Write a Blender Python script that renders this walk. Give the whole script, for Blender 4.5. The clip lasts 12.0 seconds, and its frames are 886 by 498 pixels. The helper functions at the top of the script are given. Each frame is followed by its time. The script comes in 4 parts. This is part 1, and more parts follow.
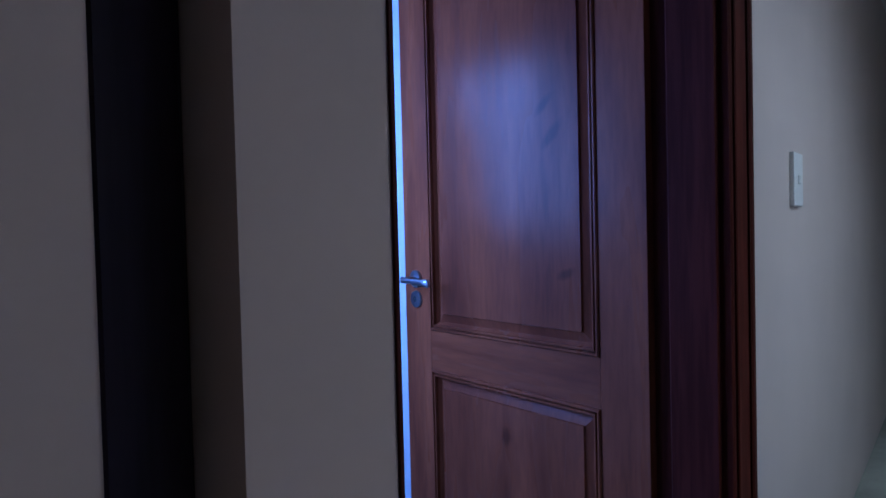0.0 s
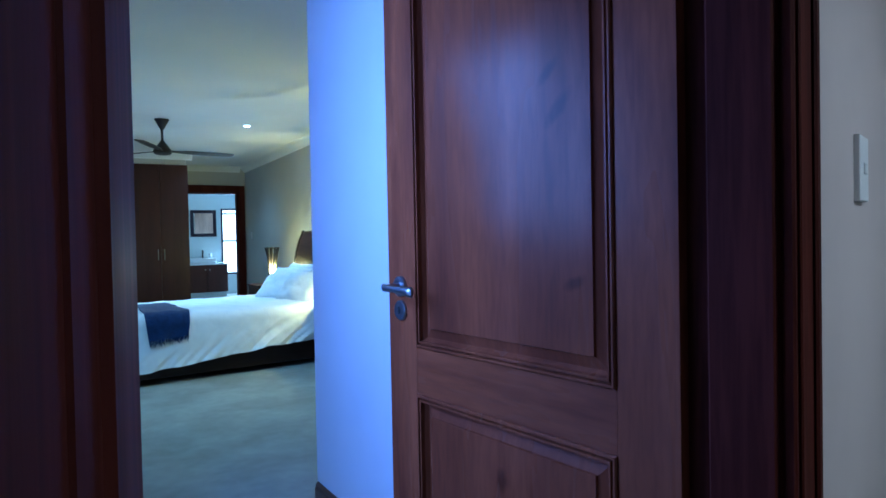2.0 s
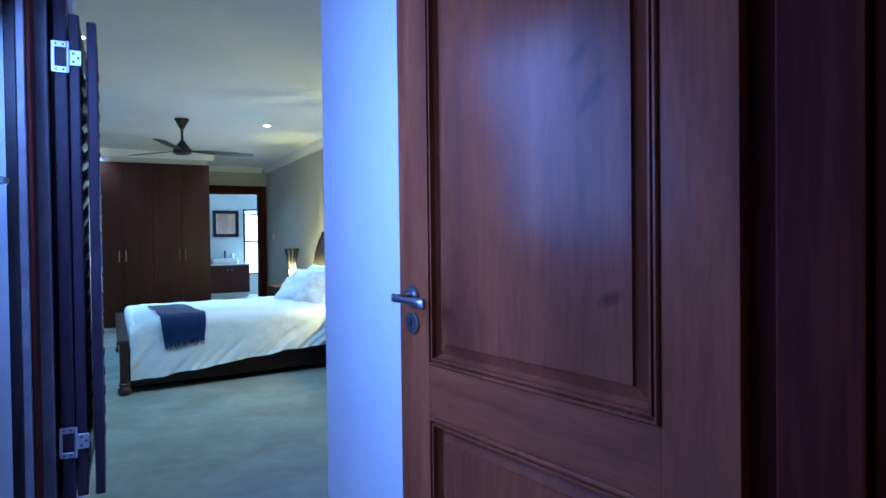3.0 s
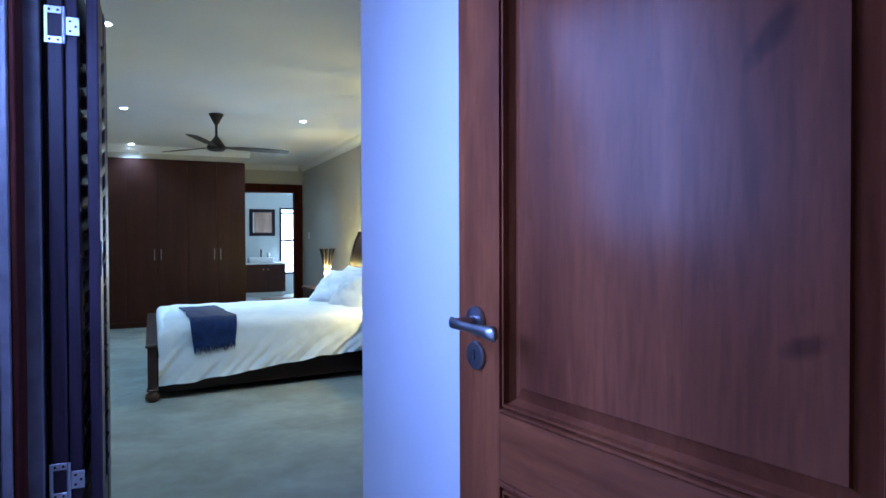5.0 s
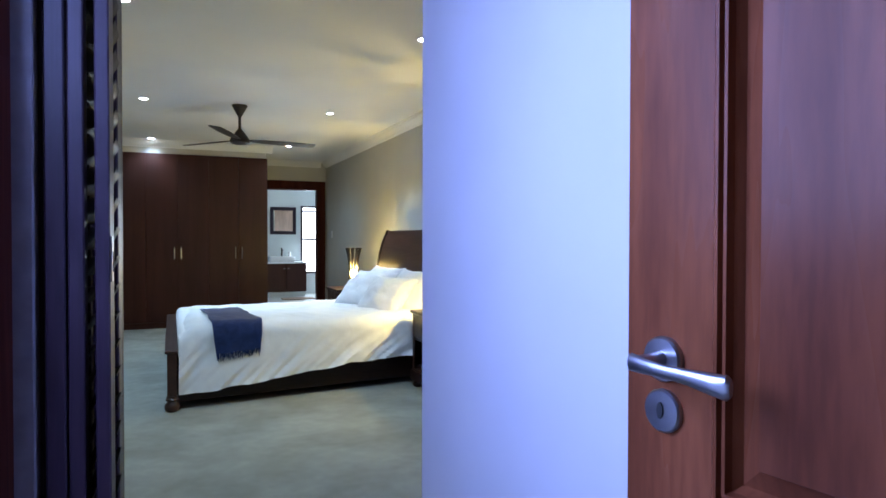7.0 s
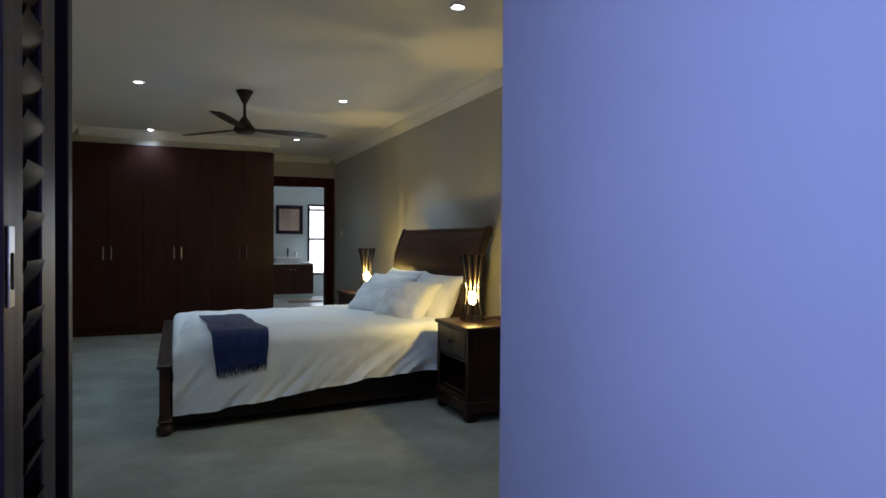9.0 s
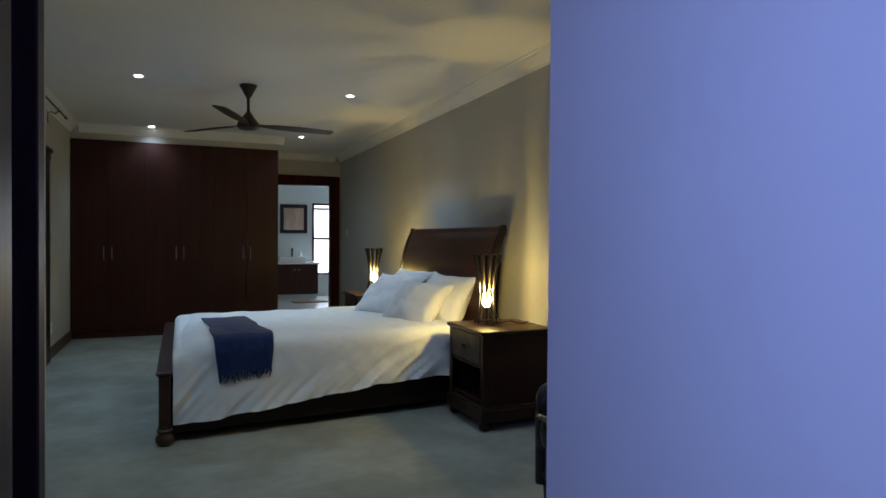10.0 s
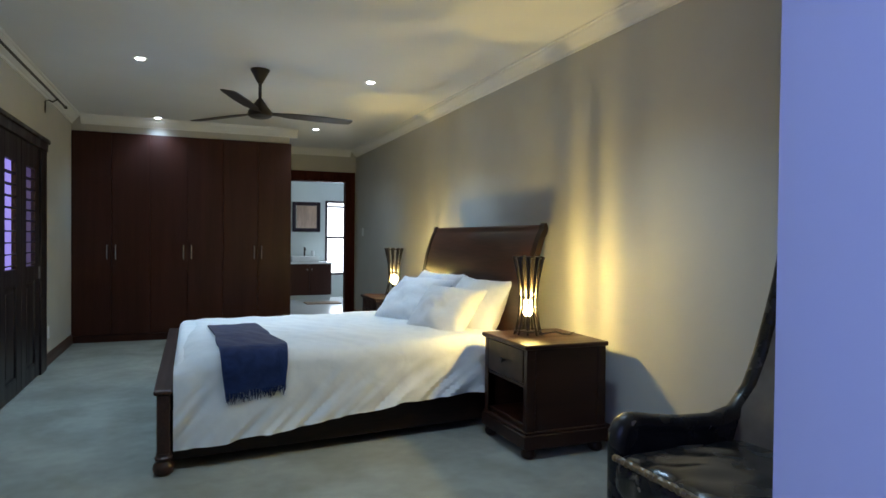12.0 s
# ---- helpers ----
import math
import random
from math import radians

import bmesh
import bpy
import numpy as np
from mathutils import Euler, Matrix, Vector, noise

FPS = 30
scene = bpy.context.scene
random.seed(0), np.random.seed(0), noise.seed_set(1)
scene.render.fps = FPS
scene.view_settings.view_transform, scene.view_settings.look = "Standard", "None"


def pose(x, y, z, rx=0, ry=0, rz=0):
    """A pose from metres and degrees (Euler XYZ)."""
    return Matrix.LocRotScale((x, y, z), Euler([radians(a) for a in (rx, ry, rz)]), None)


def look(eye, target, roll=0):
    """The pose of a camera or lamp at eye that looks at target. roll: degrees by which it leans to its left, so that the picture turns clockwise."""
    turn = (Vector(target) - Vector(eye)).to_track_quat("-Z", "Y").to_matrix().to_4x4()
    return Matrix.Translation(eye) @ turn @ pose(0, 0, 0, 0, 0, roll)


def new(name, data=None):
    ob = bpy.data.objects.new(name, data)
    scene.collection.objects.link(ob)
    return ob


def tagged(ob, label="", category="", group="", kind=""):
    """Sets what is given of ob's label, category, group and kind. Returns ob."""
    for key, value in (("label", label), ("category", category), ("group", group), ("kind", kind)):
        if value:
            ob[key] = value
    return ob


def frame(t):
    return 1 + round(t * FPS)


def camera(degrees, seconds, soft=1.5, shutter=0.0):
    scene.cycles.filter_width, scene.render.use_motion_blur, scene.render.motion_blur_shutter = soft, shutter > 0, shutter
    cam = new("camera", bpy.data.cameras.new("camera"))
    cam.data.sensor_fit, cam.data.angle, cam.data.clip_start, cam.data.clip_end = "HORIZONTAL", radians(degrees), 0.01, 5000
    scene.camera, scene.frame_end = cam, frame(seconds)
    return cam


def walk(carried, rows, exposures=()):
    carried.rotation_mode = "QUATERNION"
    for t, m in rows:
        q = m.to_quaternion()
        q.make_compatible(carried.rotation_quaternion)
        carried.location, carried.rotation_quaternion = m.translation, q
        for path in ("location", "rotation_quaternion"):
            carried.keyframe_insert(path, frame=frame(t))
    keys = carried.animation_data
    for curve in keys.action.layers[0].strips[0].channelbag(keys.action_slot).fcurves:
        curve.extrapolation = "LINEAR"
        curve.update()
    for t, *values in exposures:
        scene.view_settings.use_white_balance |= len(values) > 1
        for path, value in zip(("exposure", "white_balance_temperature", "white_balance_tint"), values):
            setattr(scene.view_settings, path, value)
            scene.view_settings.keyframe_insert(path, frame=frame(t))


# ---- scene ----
cam = camera(70.0, 12.0, soft=1.6)
PATH = [
    (0, (0.105, -0.170, 1.1626), (1.161, 1.5373, 1.1114), -1.4),
    (0.5, (0.184, -0.1117, 1.1677), (1.2341, 1.5996, 1.1114), -1.8),
    (1, (0.2383, -0.0655, 1.1546), (1.2793, 1.6508, 1.1164), -1.4),
    (1.5, (0.2774, -0.0184, 1.1506), (1.3004, 1.709, 1.1175), -1.0),
    (2, (0.3257, 0.0348, 1.1496), (1.3255, 1.7753, 1.1124), -1.1),
    (2.5, (0.3779, 0.0991, 1.1536), (1.3517, 1.8546, 1.1205), -0.9),
    (3, (0.4171, 0.1653, 1.1576), (1.3537, 1.9409, 1.1265), -0.7),
    (5, (0.5147, 0.4976, 1.1707), (1.3519, 2.3224, 1.1405), -0.2),
    (5.5, (0.5348, 0.5909, 1.1656), (1.35, 2.4258, 1.1375), -0.1),
    (6, (0.5248, 0.6783, 1.1646), (1.3279, 2.5192, 1.1335), -0.0),
    (6.5, (0.5138, 0.7958, 1.1656), (1.3099, 2.6397, 1.1355), 0.0),
    (7, (0.5058, 0.9153, 1.1656), (1.2969, 2.7612, 1.1345), 0.1),
    (7.2, (0.4848, 0.9564, 1.1717), (1.2809, 2.7994, 1.1325), -0.1),
    (9, (0.5654, 1.5036, 1.1576), (1.3444, 3.3545, 1.1295), 0.4),
    (9.5, (0.5815, 1.5809, 1.1636), (1.3535, 3.4339, 1.1305), 0.3),
    (10, (0.5845, 1.7074, 1.1586), (1.3535, 3.5624, 1.1285), 0.4),
    (10.5, (0.6067, 1.8459, 1.1616), (1.3687, 3.7039, 1.1305), 0.4),
    (11, (0.6088, 1.9483, 1.1656), (1.3667, 3.8073, 1.1335), 0.5),
    (11.5, (0.6158, 2.0618, 1.1596), (1.3658, 3.9238, 1.1275), 0.5),
    (12, (0.63, 2.2053, 1.1606), (1.3689, 4.0714, 1.1275), 0.6),
]
EXPOSURES = [(0.0, 0.38, 4300, 1), (0.5, 0.26, 4300, -1), (1.0, 0.28, 4300, -2), (1.5, 0.36, 4250, -3), (2.2, 0.42, 4250, -4), (3.0, 0.56, 4550, 2), (5.0, 0.50, 5150, 8), (5.5, 0.5, 5400, 9), (7.2, 0.54, 6150, 14), (8.8, -0.68, 6500, 15), (9.5, -0.84, 6400, 14), (10.5, -0.52, 6350, 13), (12.0, 0.0, 6200, 12)]
walk(cam, [(t, look(eye, target, roll)) for t, eye, target, roll in PATH], EXPOSURES)

# ---- light ----
world = bpy.data.worlds.new("sky")
scene.world = world
world.use_nodes = True
wn = world.node_tree
sky = wn.nodes.new("ShaderNodeTexSky")
sky.sky_type, sky.sun_disc, sky.sun_elevation, sky.sun_rotation = "NISHITA", False, radians(9), radians(200)
wn.links.new(sky.outputs[0], wn.nodes["Background"].inputs[0])
wn.nodes["Background"].inputs[1].default_value = 0.12


def area(name, eye, target, sx, sy, watts, colour, spread=180):
    data = bpy.data.lights.new(name, "AREA")
    data.shape, data.size, data.size_y, data.energy, data.color, data.spread = "RECTANGLE", sx, sy, watts, colour, radians(spread)
    ob = new(name, data)
    ob.matrix_world = look(eye, target)
    return ob


def spot(name, x, y, z, watts, colour, degrees=110, blend=0.9):
    data = bpy.data.lights.new(name, "SPOT")
    data.energy, data.color, data.spot_size, data.spot_blend, data.shadow_soft_size = watts, colour, radians(degrees), blend, 0.03
    ob = new(name, data)
    ob.matrix_world = look((x, y, z), (x, y + 0.0001, 0))
    return ob


CEIL = 2.44
BLUE = (0.31, 0.42, 1.0)
COOL = (0.52, 0.77, 1.0)
WARM = (1.0, 0.75, 0.21)
area("daylight_passage", (0.10, 1.74, 1.52), (2.0, 1.82, 0.75), 0.50, 0.72, 23, BLUE)
area("daylight_bathroom", (3.27, 14.36, 1.14), (3.27, 10.0, 1.0), 0.44, 1.4, 34, (0.72, 0.87, 1.0))
DOWNLIGHTS = [(x, y) for y in (4.69, 7.28, 9.75) for x in (0.275, 1.985)]
for dx, dy in DOWNLIGHTS:
    spot("downlight_beam", dx, dy, CEIL - 0.025, {4.69: 48, 7.28: 104 if dx < 1 else 84, 9.75: 22}[dy], COOL, 112 if dy < 9 else 130)
for ly in (5.42, 8.042):
    data = bpy.data.lights.new("bulb_light", "POINT")
    data.energy, data.color, data.shadow_soft_size = 33, WARM, 0.017
    new("bulb_light", data).location = (2.436, ly, 0.838)
spot("corridor_beam", 2.316, -0.62, CEIL - 0.03, 64, (1.0, 0.91, 0.80), 168)


# ---- materials ----
def nodes_of(name, rough=0.5, metal=0.0, spec=0.5):
    mat = bpy.data.materials.new(name)
    mat.use_nodes = True
    nt = mat.node_tree
    b = nt.nodes["Principled BSDF"]
    b.inputs["Roughness"].default_value, b.inputs["Metallic"].default_value = rough, metal
    b.inputs["Specular IOR Level"].default_value = spec
    return mat, nt, b


def noise_node(nt, scale, detail=4.0, stretch=(1, 1, 1), distortion=0.0):
    co, mp, nz = nt.nodes.new("ShaderNodeTexCoord"), nt.nodes.new("ShaderNodeMapping"), nt.nodes.new("ShaderNodeTexNoise")
    mp.inputs["Scale"].default_value = stretch
    nz.inputs["Scale"].default_value, nz.inputs["Detail"].default_value, nz.inputs["Distortion"].default_value = scale, detail, distortion
    nt.links.new(co.outputs["Object"], mp.inputs["Vector"])
    nt.links.new(mp.outputs["Vector"], nz.inputs["Vector"])
    return nz


def ramp(nt, source, stops):
    r = nt.nodes.new("ShaderNodeValToRGB")
    els = r.color_ramp.elements
    els[0].position, els[0].color = stops[0][0], (*stops[0][1], 1)
    els[1].position, els[1].color = stops[-1][0], (*stops[-1][1], 1)
    for p, c in stops[1:-1]:
        e = els.new(p)
        e.color = (*c, 1)
    nt.links.new(source, r.inputs[0])
    return r


def mix_colour(nt, a, b, fac=0.5, mode="MULTIPLY"):
    m = nt.nodes.new("ShaderNodeMix")
    m.data_type, m.blend_type = "RGBA", mode
    m.inputs["Factor"].default_value = fac
    nt.links.new(a, m.inputs["A"])
    nt.links.new(b, m.inputs["B"])
    return m.outputs["Result"]


def bump(nt, b, height, strength, distance):
    bp = nt.nodes.new("ShaderNodeBump")
    bp.inputs["Strength"].default_value, bp.inputs["Distance"].default_value = strength, distance
    nt.links.new(height, bp.inputs["Height"])
    nt.links.new(bp.outputs[0], b.inputs["Normal"])


def wood(name, dark, light, axis="z", rough=0.35, spec=0.5, contrast=1.0, coat=0.0, run=0.06):
    mat, nt, b = nodes_of(name, rough, 0, spec)
    st = {"x": (run, 1, 1), "y": (1, run, 1), "z": (1, 1, run)}[axis]
    broad = noise_node(nt, 9, 3, st, 0.6)
    fine = noise_node(nt, 90, 5, st, 0.2)
    mid = tuple((p + q) / 2 for p, q in zip(dark, light))
    c1 = ramp(nt, broad.outputs["Fac"], [(0.30, dark), (0.5, mid), (0.72, light)])
    g = 1 - 0.35 * contrast
    c2 = ramp(nt, fine.outputs["Fac"], [(0.35, (g, g, g)), (0.6, (1, 1, 1))])
    nt.links.new(mix_colour(nt, c1.outputs[0], c2.outputs[0], 1.0), b.inputs["Base Color"])
    rr = ramp(nt, broad.outputs["Fac"], [(0.3, (rough + 0.08,) * 3), (0.7, (max(rough - 0.06, 0.05),) * 3)])
    nt.links.new(rr.outputs[0], b.inputs["Roughness"])
    b.inputs["Coat Weight"].default_value = coat
    b.inputs["Coat Roughness"].default_value = 0.25
    bump(nt, b, fine.outputs["Fac"], 0.22, 0.001)
    return mat


def marked(mat, marks):
    """Adds small dark knocks to a material: (x, z, half length, half width, lean in degrees) on the xz face."""
    nt = mat.node_tree
    b = nt.nodes["Principled BSDF"]
    src = b.inputs["Base Color"].links[0].from_socket
    wob = noise_node(nt, 30, 3)
    for x, z, la, lb, lean in marks:
        co, mp = nt.nodes.new("ShaderNodeTexCoord"), nt.nodes.new("ShaderNodeMapping")
        mp.vector_type = "TEXTURE"
        mp.inputs["Location"].default_value = (x, 0, z)
        mp.inputs["Rotation"].default_value = (0, radians(lean), 0)
        mp.inputs["Scale"].default_value = (la, 10, lb)
        ln, add = nt.nodes.new("ShaderNodeVectorMath"), nt.nodes.new("ShaderNodeMath")
        ln.operation, add.operation = "LENGTH", "ADD"
        nt.links.new(co.outputs["Object"], mp.inputs["Vector"])
        nt.links.new(mp.outputs["Vector"], ln.inputs[0])
        nt.links.new(ln.outputs["Value"], add.inputs[0])
        nt.links.new(wob.outputs["Fac"], add.inputs[1])
        half = nt.nodes.new("ShaderNodeMath")
        half.operation = "MULTIPLY"
        half.inputs[1].default_value = 0.5
        nt.links.new(add.outputs[0], half.inputs[0])
        r = ramp(nt, half.outputs[0], [(0.45, (0.40, 0.36, 0.40)), (0.80, (1, 1, 1))])
        src = mix_colour(nt, src, r.outputs[0], 0.8)
    nt.links.new(src, b.inputs["Base Color"])
    return mat


def plain(name, colour, rough=0.6, metal=0.0, var=0.08, scale=8.0, bump_scale=0.0, bump_amt=0.1, spec=0.5):
    mat, nt, b = nodes_of(name, rough, metal, spec)
    nz = noise_node(nt, scale, 5)
    lo, hi = tuple(c * (1 - var) for c in colour), tuple(min(c * (1 + var), 1) for c in colour)
    r = ramp(nt, nz.outputs["Fac"], [(0.3, lo), (0.7, hi)])
    nt.links.new(r.outputs[0], b.inputs["Base Color"])
    if bump_scale:
        fz = noise_node(nt, bump_scale, 4)
        bump(nt, b, fz.outputs["Fac"], bump_amt, 0.002)
    return mat


def glow(name, colour, strength):
    mat = bpy.data.materials.new(name)
    mat.use_nodes = True
    b = mat.node_tree.nodes["Principled BSDF"]
    b.inputs["Base Color"].default_value = (*colour, 1)
    b.inputs["Emission Color"].default_value, b.inputs["Emission Strength"].default_value = (*colour, 1), strength
    return mat


M_WALL = plain("wall_paint", (0.50, 0.49, 0.445), 0.75, 0, 0.03, 3, 220, 0.05, 0.3)
M_PASSAGE = plain("passage_paint", (0.62, 0.62, 0.64), 0.7, 0, 0.03, 3, 220, 0.05, 0.3)
M_CORRIDOR = plain("corridor_paint", (0.50, 0.435, 0.40), 0.75, 0, 0.04, 3, 200, 0.06, 0.3)
# corridor paint with the warmer light of the left side mixed into its colour
M_PIER = plain("corridor_paint_warm_lit", (0.52, 0.395, 0.335), 0.75, 0, 0.05, 3, 200, 0.06, 0.3)
M_CEIL = plain("ceiling_paint", (0.77, 0.775, 0.775), 0.8, 0, 0.02, 2, 160, 0.03, 0.3)
M_CORNICE = plain("cornice_plaster", (0.80, 0.80, 0.78), 0.7, 0, 0.02, 4, 0, 0, 0.3)
M_TILE = plain("bathroom_floor", (0.62, 0.62, 0.60), 0.25, 0, 0.05, 2)
M_BATH = plain("bathroom_paint", (0.66, 0.71, 0.70), 0.6, 0, 0.03, 3)
M_DOOR = wood("mahogany_door", (0.118, 0.033, 0.0145), (0.238, 0.074, 0.031), "z", 0.28, 0.085, 0.6, 0.0, 0.13)
M_FRAME = wood("dark_frame", (0.045, 0.010, 0.007), (0.085, 0.019, 0.012), "z", 0.6, 0.06)
M_SHUT = wood("shutter_wood", (0.022, 0.013, 0.022), (0.042, 0.026, 0.042), "z", 0.40, 0.25)
M_DARK = wood("dark_joinery", (0.012, 0.009, 0.010), (0.024, 0.017, 0.018), "z", 0.40, 0.25)
# shutter wood darkened for the shade that the angled slats lie in
M_SLAT = wood("shutter_wood_shaded", (0.010, 0.008, 0.009), (0.020, 0.016, 0.017), "y", 0.5, 0.08)
# paler than the frame wood: daylight on the shutter frame edge is in this colour
M_POST = plain("pale_frame_edge", (0.15, 0.135, 0.15), 0.4, 0, 0.25, 14, 90, 0.1, 0.4)
M_HIDE = plain("worn_brown_hide", (0.11, 0.085, 0.066), 0.55, 0, 0.3, 9, 120, 0.2)
# for the added panel that browns the mirror's reflection
M_CUPB = wood("mirror_reflection_wood", (0.20, 0.11, 0.06), (0.34, 0.20, 0.12), "z", 0.45)
M_SKIRT = wood("skirting_wood", (0.07, 0.032, 0.018), (0.13, 0.06, 0.035), "y", 0.42)
M_WARD = wood("wardrobe_wood", (0.038, 0.0115, 0.0085), (0.057, 0.018, 0.0125), "z", 0.40, 0.28, 0.4)
M_BED = wood("bed_wood", (0.034, 0.012, 0.008), (0.068, 0.025, 0.015), "y", 0.33, 0.5)
# bed wood again, darkened in its colour for the shade on rails and end posts
M_BEDX = wood("bed_wood_shaded", (0.012, 0.006, 0.0045), (0.022, 0.010, 0.007), "x", 0.42, 0.25)
M_NIGHT = wood("nightstand_wood", (0.020, 0.0068, 0.0042), (0.038, 0.0135, 0.0076), "x", 0.36, 0.3, 0.3)
M_FAN = plain("fan_bronze", (0.030, 0.022, 0.018), 0.45, 0.3, 0.2, 20)
M_STEEL = plain("brushed_steel", (0.34, 0.34, 0.36), 0.28, 1.0, 0.08, 60)
M_ROD = plain("dark_lamp_rod", (0.02, 0.014, 0.01), 0.4, 0.2, 0.2, 30)
M_BLACK = plain("black_gap", (0.008, 0.008, 0.009), 0.7)
M_WHITE = plain("white_plastic", (0.72, 0.72, 0.70), 0.4, 0, 0.02)
M_CERAMIC = plain("white_ceramic", (0.85, 0.86, 0.86), 0.12, 0, 0.01)
M_BULB = glow("bulb_glow", (1.0, 0.72, 0.24), 85)
M_LED = glow("led_glow", (0.88, 0.95, 1.0), 30)
M_SKYBLUE = glow("outside_dusk", (0.42, 0.55, 1.0), 0.7)
M_SKYVIOLET = glow("outside_violet", (0.46, 0.38, 1.0), 0.55)
M_SKYWHITE = glow("outside_bright", (0.93, 0.97, 1.0), 3.0)
M_MIRROR, _nt, _b = nodes_of("mirror_glass", 0.03, 1.0)
_b.inputs["Base Color"].default_value = (0.85, 0.86, 0.86, 1)


def glass_material():
    mat = bpy.data.materials.new("window_glass")
    mat.use_nodes = True
    nt = mat.node_tree
    nt.nodes.clear()
    out, mixer = nt.nodes.new("ShaderNodeOutputMaterial"), nt.nodes.new("ShaderNodeMixShader")
    tr, gl, fr = nt.nodes.new("ShaderNodeBsdfTransparent"), nt.nodes.new("ShaderNodeBsdfGlossy"), nt.nodes.new("ShaderNodeFresnel")
    gl.inputs["Roughness"].default_value = 0.02
    fr.inputs["IOR"].default_value = 1.45
    nt.links.new(fr.outputs[0], mixer.inputs[0])
    nt.links.new(tr.outputs[0], mixer.inputs[1])
    nt.links.new(gl.outputs[0], mixer.inputs[2])
    nt.links.new(mixer.outputs[0], out.inputs[0])
    return mat


M_GLASS = glass_material()


def carpet_material():
    mat, nt, b = nodes_of("pale_carpet", 0.95, 0, 0.1)
    pile, patch, tone = noise_node(nt, 320, 3), noise_node(nt, 2.6, 4, (1, 1, 1), 0.3), noise_node(nt, 14, 4)
    c1 = ramp(nt, patch.outputs["Fac"], [(0.35, (0.30, 0.305, 0.265)), (0.62, (0.385, 0.39, 0.345))])
    c2 = ramp(nt, tone.outputs["Fac"], [(0.3, (0.88, 0.88, 0.88)), (0.7, (1, 1, 1))])
    c3 = ramp(nt, pile.outputs["Fac"], [(0.3, (0.80, 0.80, 0.80)), (0.65, (1, 1, 1))])
    nt.links.new(mix_colour(nt, mix_colour(nt, c1.outputs[0], c2.outputs[0], 1.0), c3.outputs[0], 1.0), b.inputs["Base Color"])
    bump(nt, b, pile.outputs["Fac"], 0.5, 0.004)
    return mat


def cloth(name, lo, hi, weave, rough=0.9, folds=9.0, amount=0.35):
    mat, nt, b = nodes_of(name, rough, 0, 0.2)
    w, f = noise_node(nt, weave, 3), noise_node(nt, folds, 4, (1, 1, 1), 1.0)
    r = ramp(nt, f.outputs["Fac"], [(0.3, lo), (0.7, hi)])
    nt.links.new(r.outputs[0], b.inputs["Base Color"])
    b.inputs["Sheen Weight"].default_value = 0.15
    bump(nt, b, f.outputs["Fac"], amount, 0.012)
    return mat


def leather_material():
    mat, nt, b = nodes_of("black_leather", 0.20, 0, 0.5)
    v, w = noise_node(nt, 160, 3), noise_node(nt, 7, 4)
    r = ramp(nt, w.outputs["Fac"], [(0.3, (0.010, 0.010, 0.011)), (0.62, (0.018, 0.017, 0.017)), (0.80, (0.03, 0.028, 0.025))])
    chips = noise_node(nt, 19, 2)
    cr = ramp(nt, chips.outputs["Fac"], [(0.715, (0, 0, 0)), (0.73, (0.20, 0.18, 0.16))])
    nt.links.new(mix_colour(nt, r.outputs[0], cr.outputs[0], 1.0, "ADD"), b.inputs["Base Color"])
    rr = ramp(nt, w.outputs["Fac"], [(0.35, (0.14,) * 3), (0.7, (0.36,) * 3)])
    nt.links.new(rr.outputs[0], b.inputs["Roughness"])
    bump(nt, b, v.outputs["Fac"], 0.25, 0.001)
    return mat


M_CARPET = carpet_material()
M_LINEN = cloth("white_linen", (0.80, 0.81, 0.83), (0.86, 0.87, 0.88), 400, 0.85, 10, 0.25)
M_PILLOW = cloth("white_pillow", (0.80, 0.81, 0.83), (0.87, 0.87, 0.88), 400, 0.85, 12, 0.3)
M_MAT = cloth("mat_weave", (0.20, 0.12, 0.07), (0.30, 0.19, 0.12), 300)
M_THROW = cloth("navy_throw", (0.005, 0.015, 0.070), (0.013, 0.031, 0.115), 500, 0.8, 14, 0.4)
M_LEATHER = leather_material()
M_TAN = plain("worn_tan_piping", (0.22, 0.15, 0.06), 0.35, 0, 0.4, 40)


# ---- shapes ----
def mesh_of(name, bm, mat, smooth=False):
    bmesh.ops.recalc_face_normals(bm, faces=bm.faces)
    me = bpy.data.meshes.new(name)
    bm.to_mesh(me)
    bm.free()
    me.materials.append(mat)
    if smooth:
        me.shade_smooth()
        me.set_sharp_from_angle(angle=radians(38))
    return me


def part(name, bm, material, parent, label="", smooth=False):
    ob = new(name, mesh_of(name, bm, material, smooth))
    ob.parent = parent
    return tagged(ob, label)


def solid(name, bm, material, label="", category="", group="", kind="", smooth=False):
    return tagged(new(name, mesh_of(name, bm, material, smooth)), label, category, group, kind)


def root(name, m, label, category, group="", kind=""):
    ob = new(name)
    ob.empty_display_size = 0.1
    ob.matrix_basis = m
    return tagged(ob, label, category, group, kind)


def B():
    return bmesh.new()


def box(bm, x0, y0, z0, x1, y1, z1, bev=0.0, seg=1):
    vs = [bm.verts.new((x, y, z)) for z in (z0, z1) for x, y in ((x0, y0), (x1, y0), (x1, y1), (x0, y1))]
    fs = [bm.faces.new([vs[i] for i in q]) for q in ((3, 2, 1, 0), (4, 5, 6, 7), (0, 1, 5, 4), (1, 2, 6, 5), (2, 3, 7, 6), (3, 0, 4, 7))]
    if bev:
        es = list({e for f in fs for e in f.edges})
        bmesh.ops.bevel(bm, geom=es, offset=bev, segments=seg, affect="EDGES", profile=0.5)
    return bm


def boxes(*rows, bev=0.0):
    bm = B()
    for r in rows:
        box(bm, *r, bev=bev)
    return bm


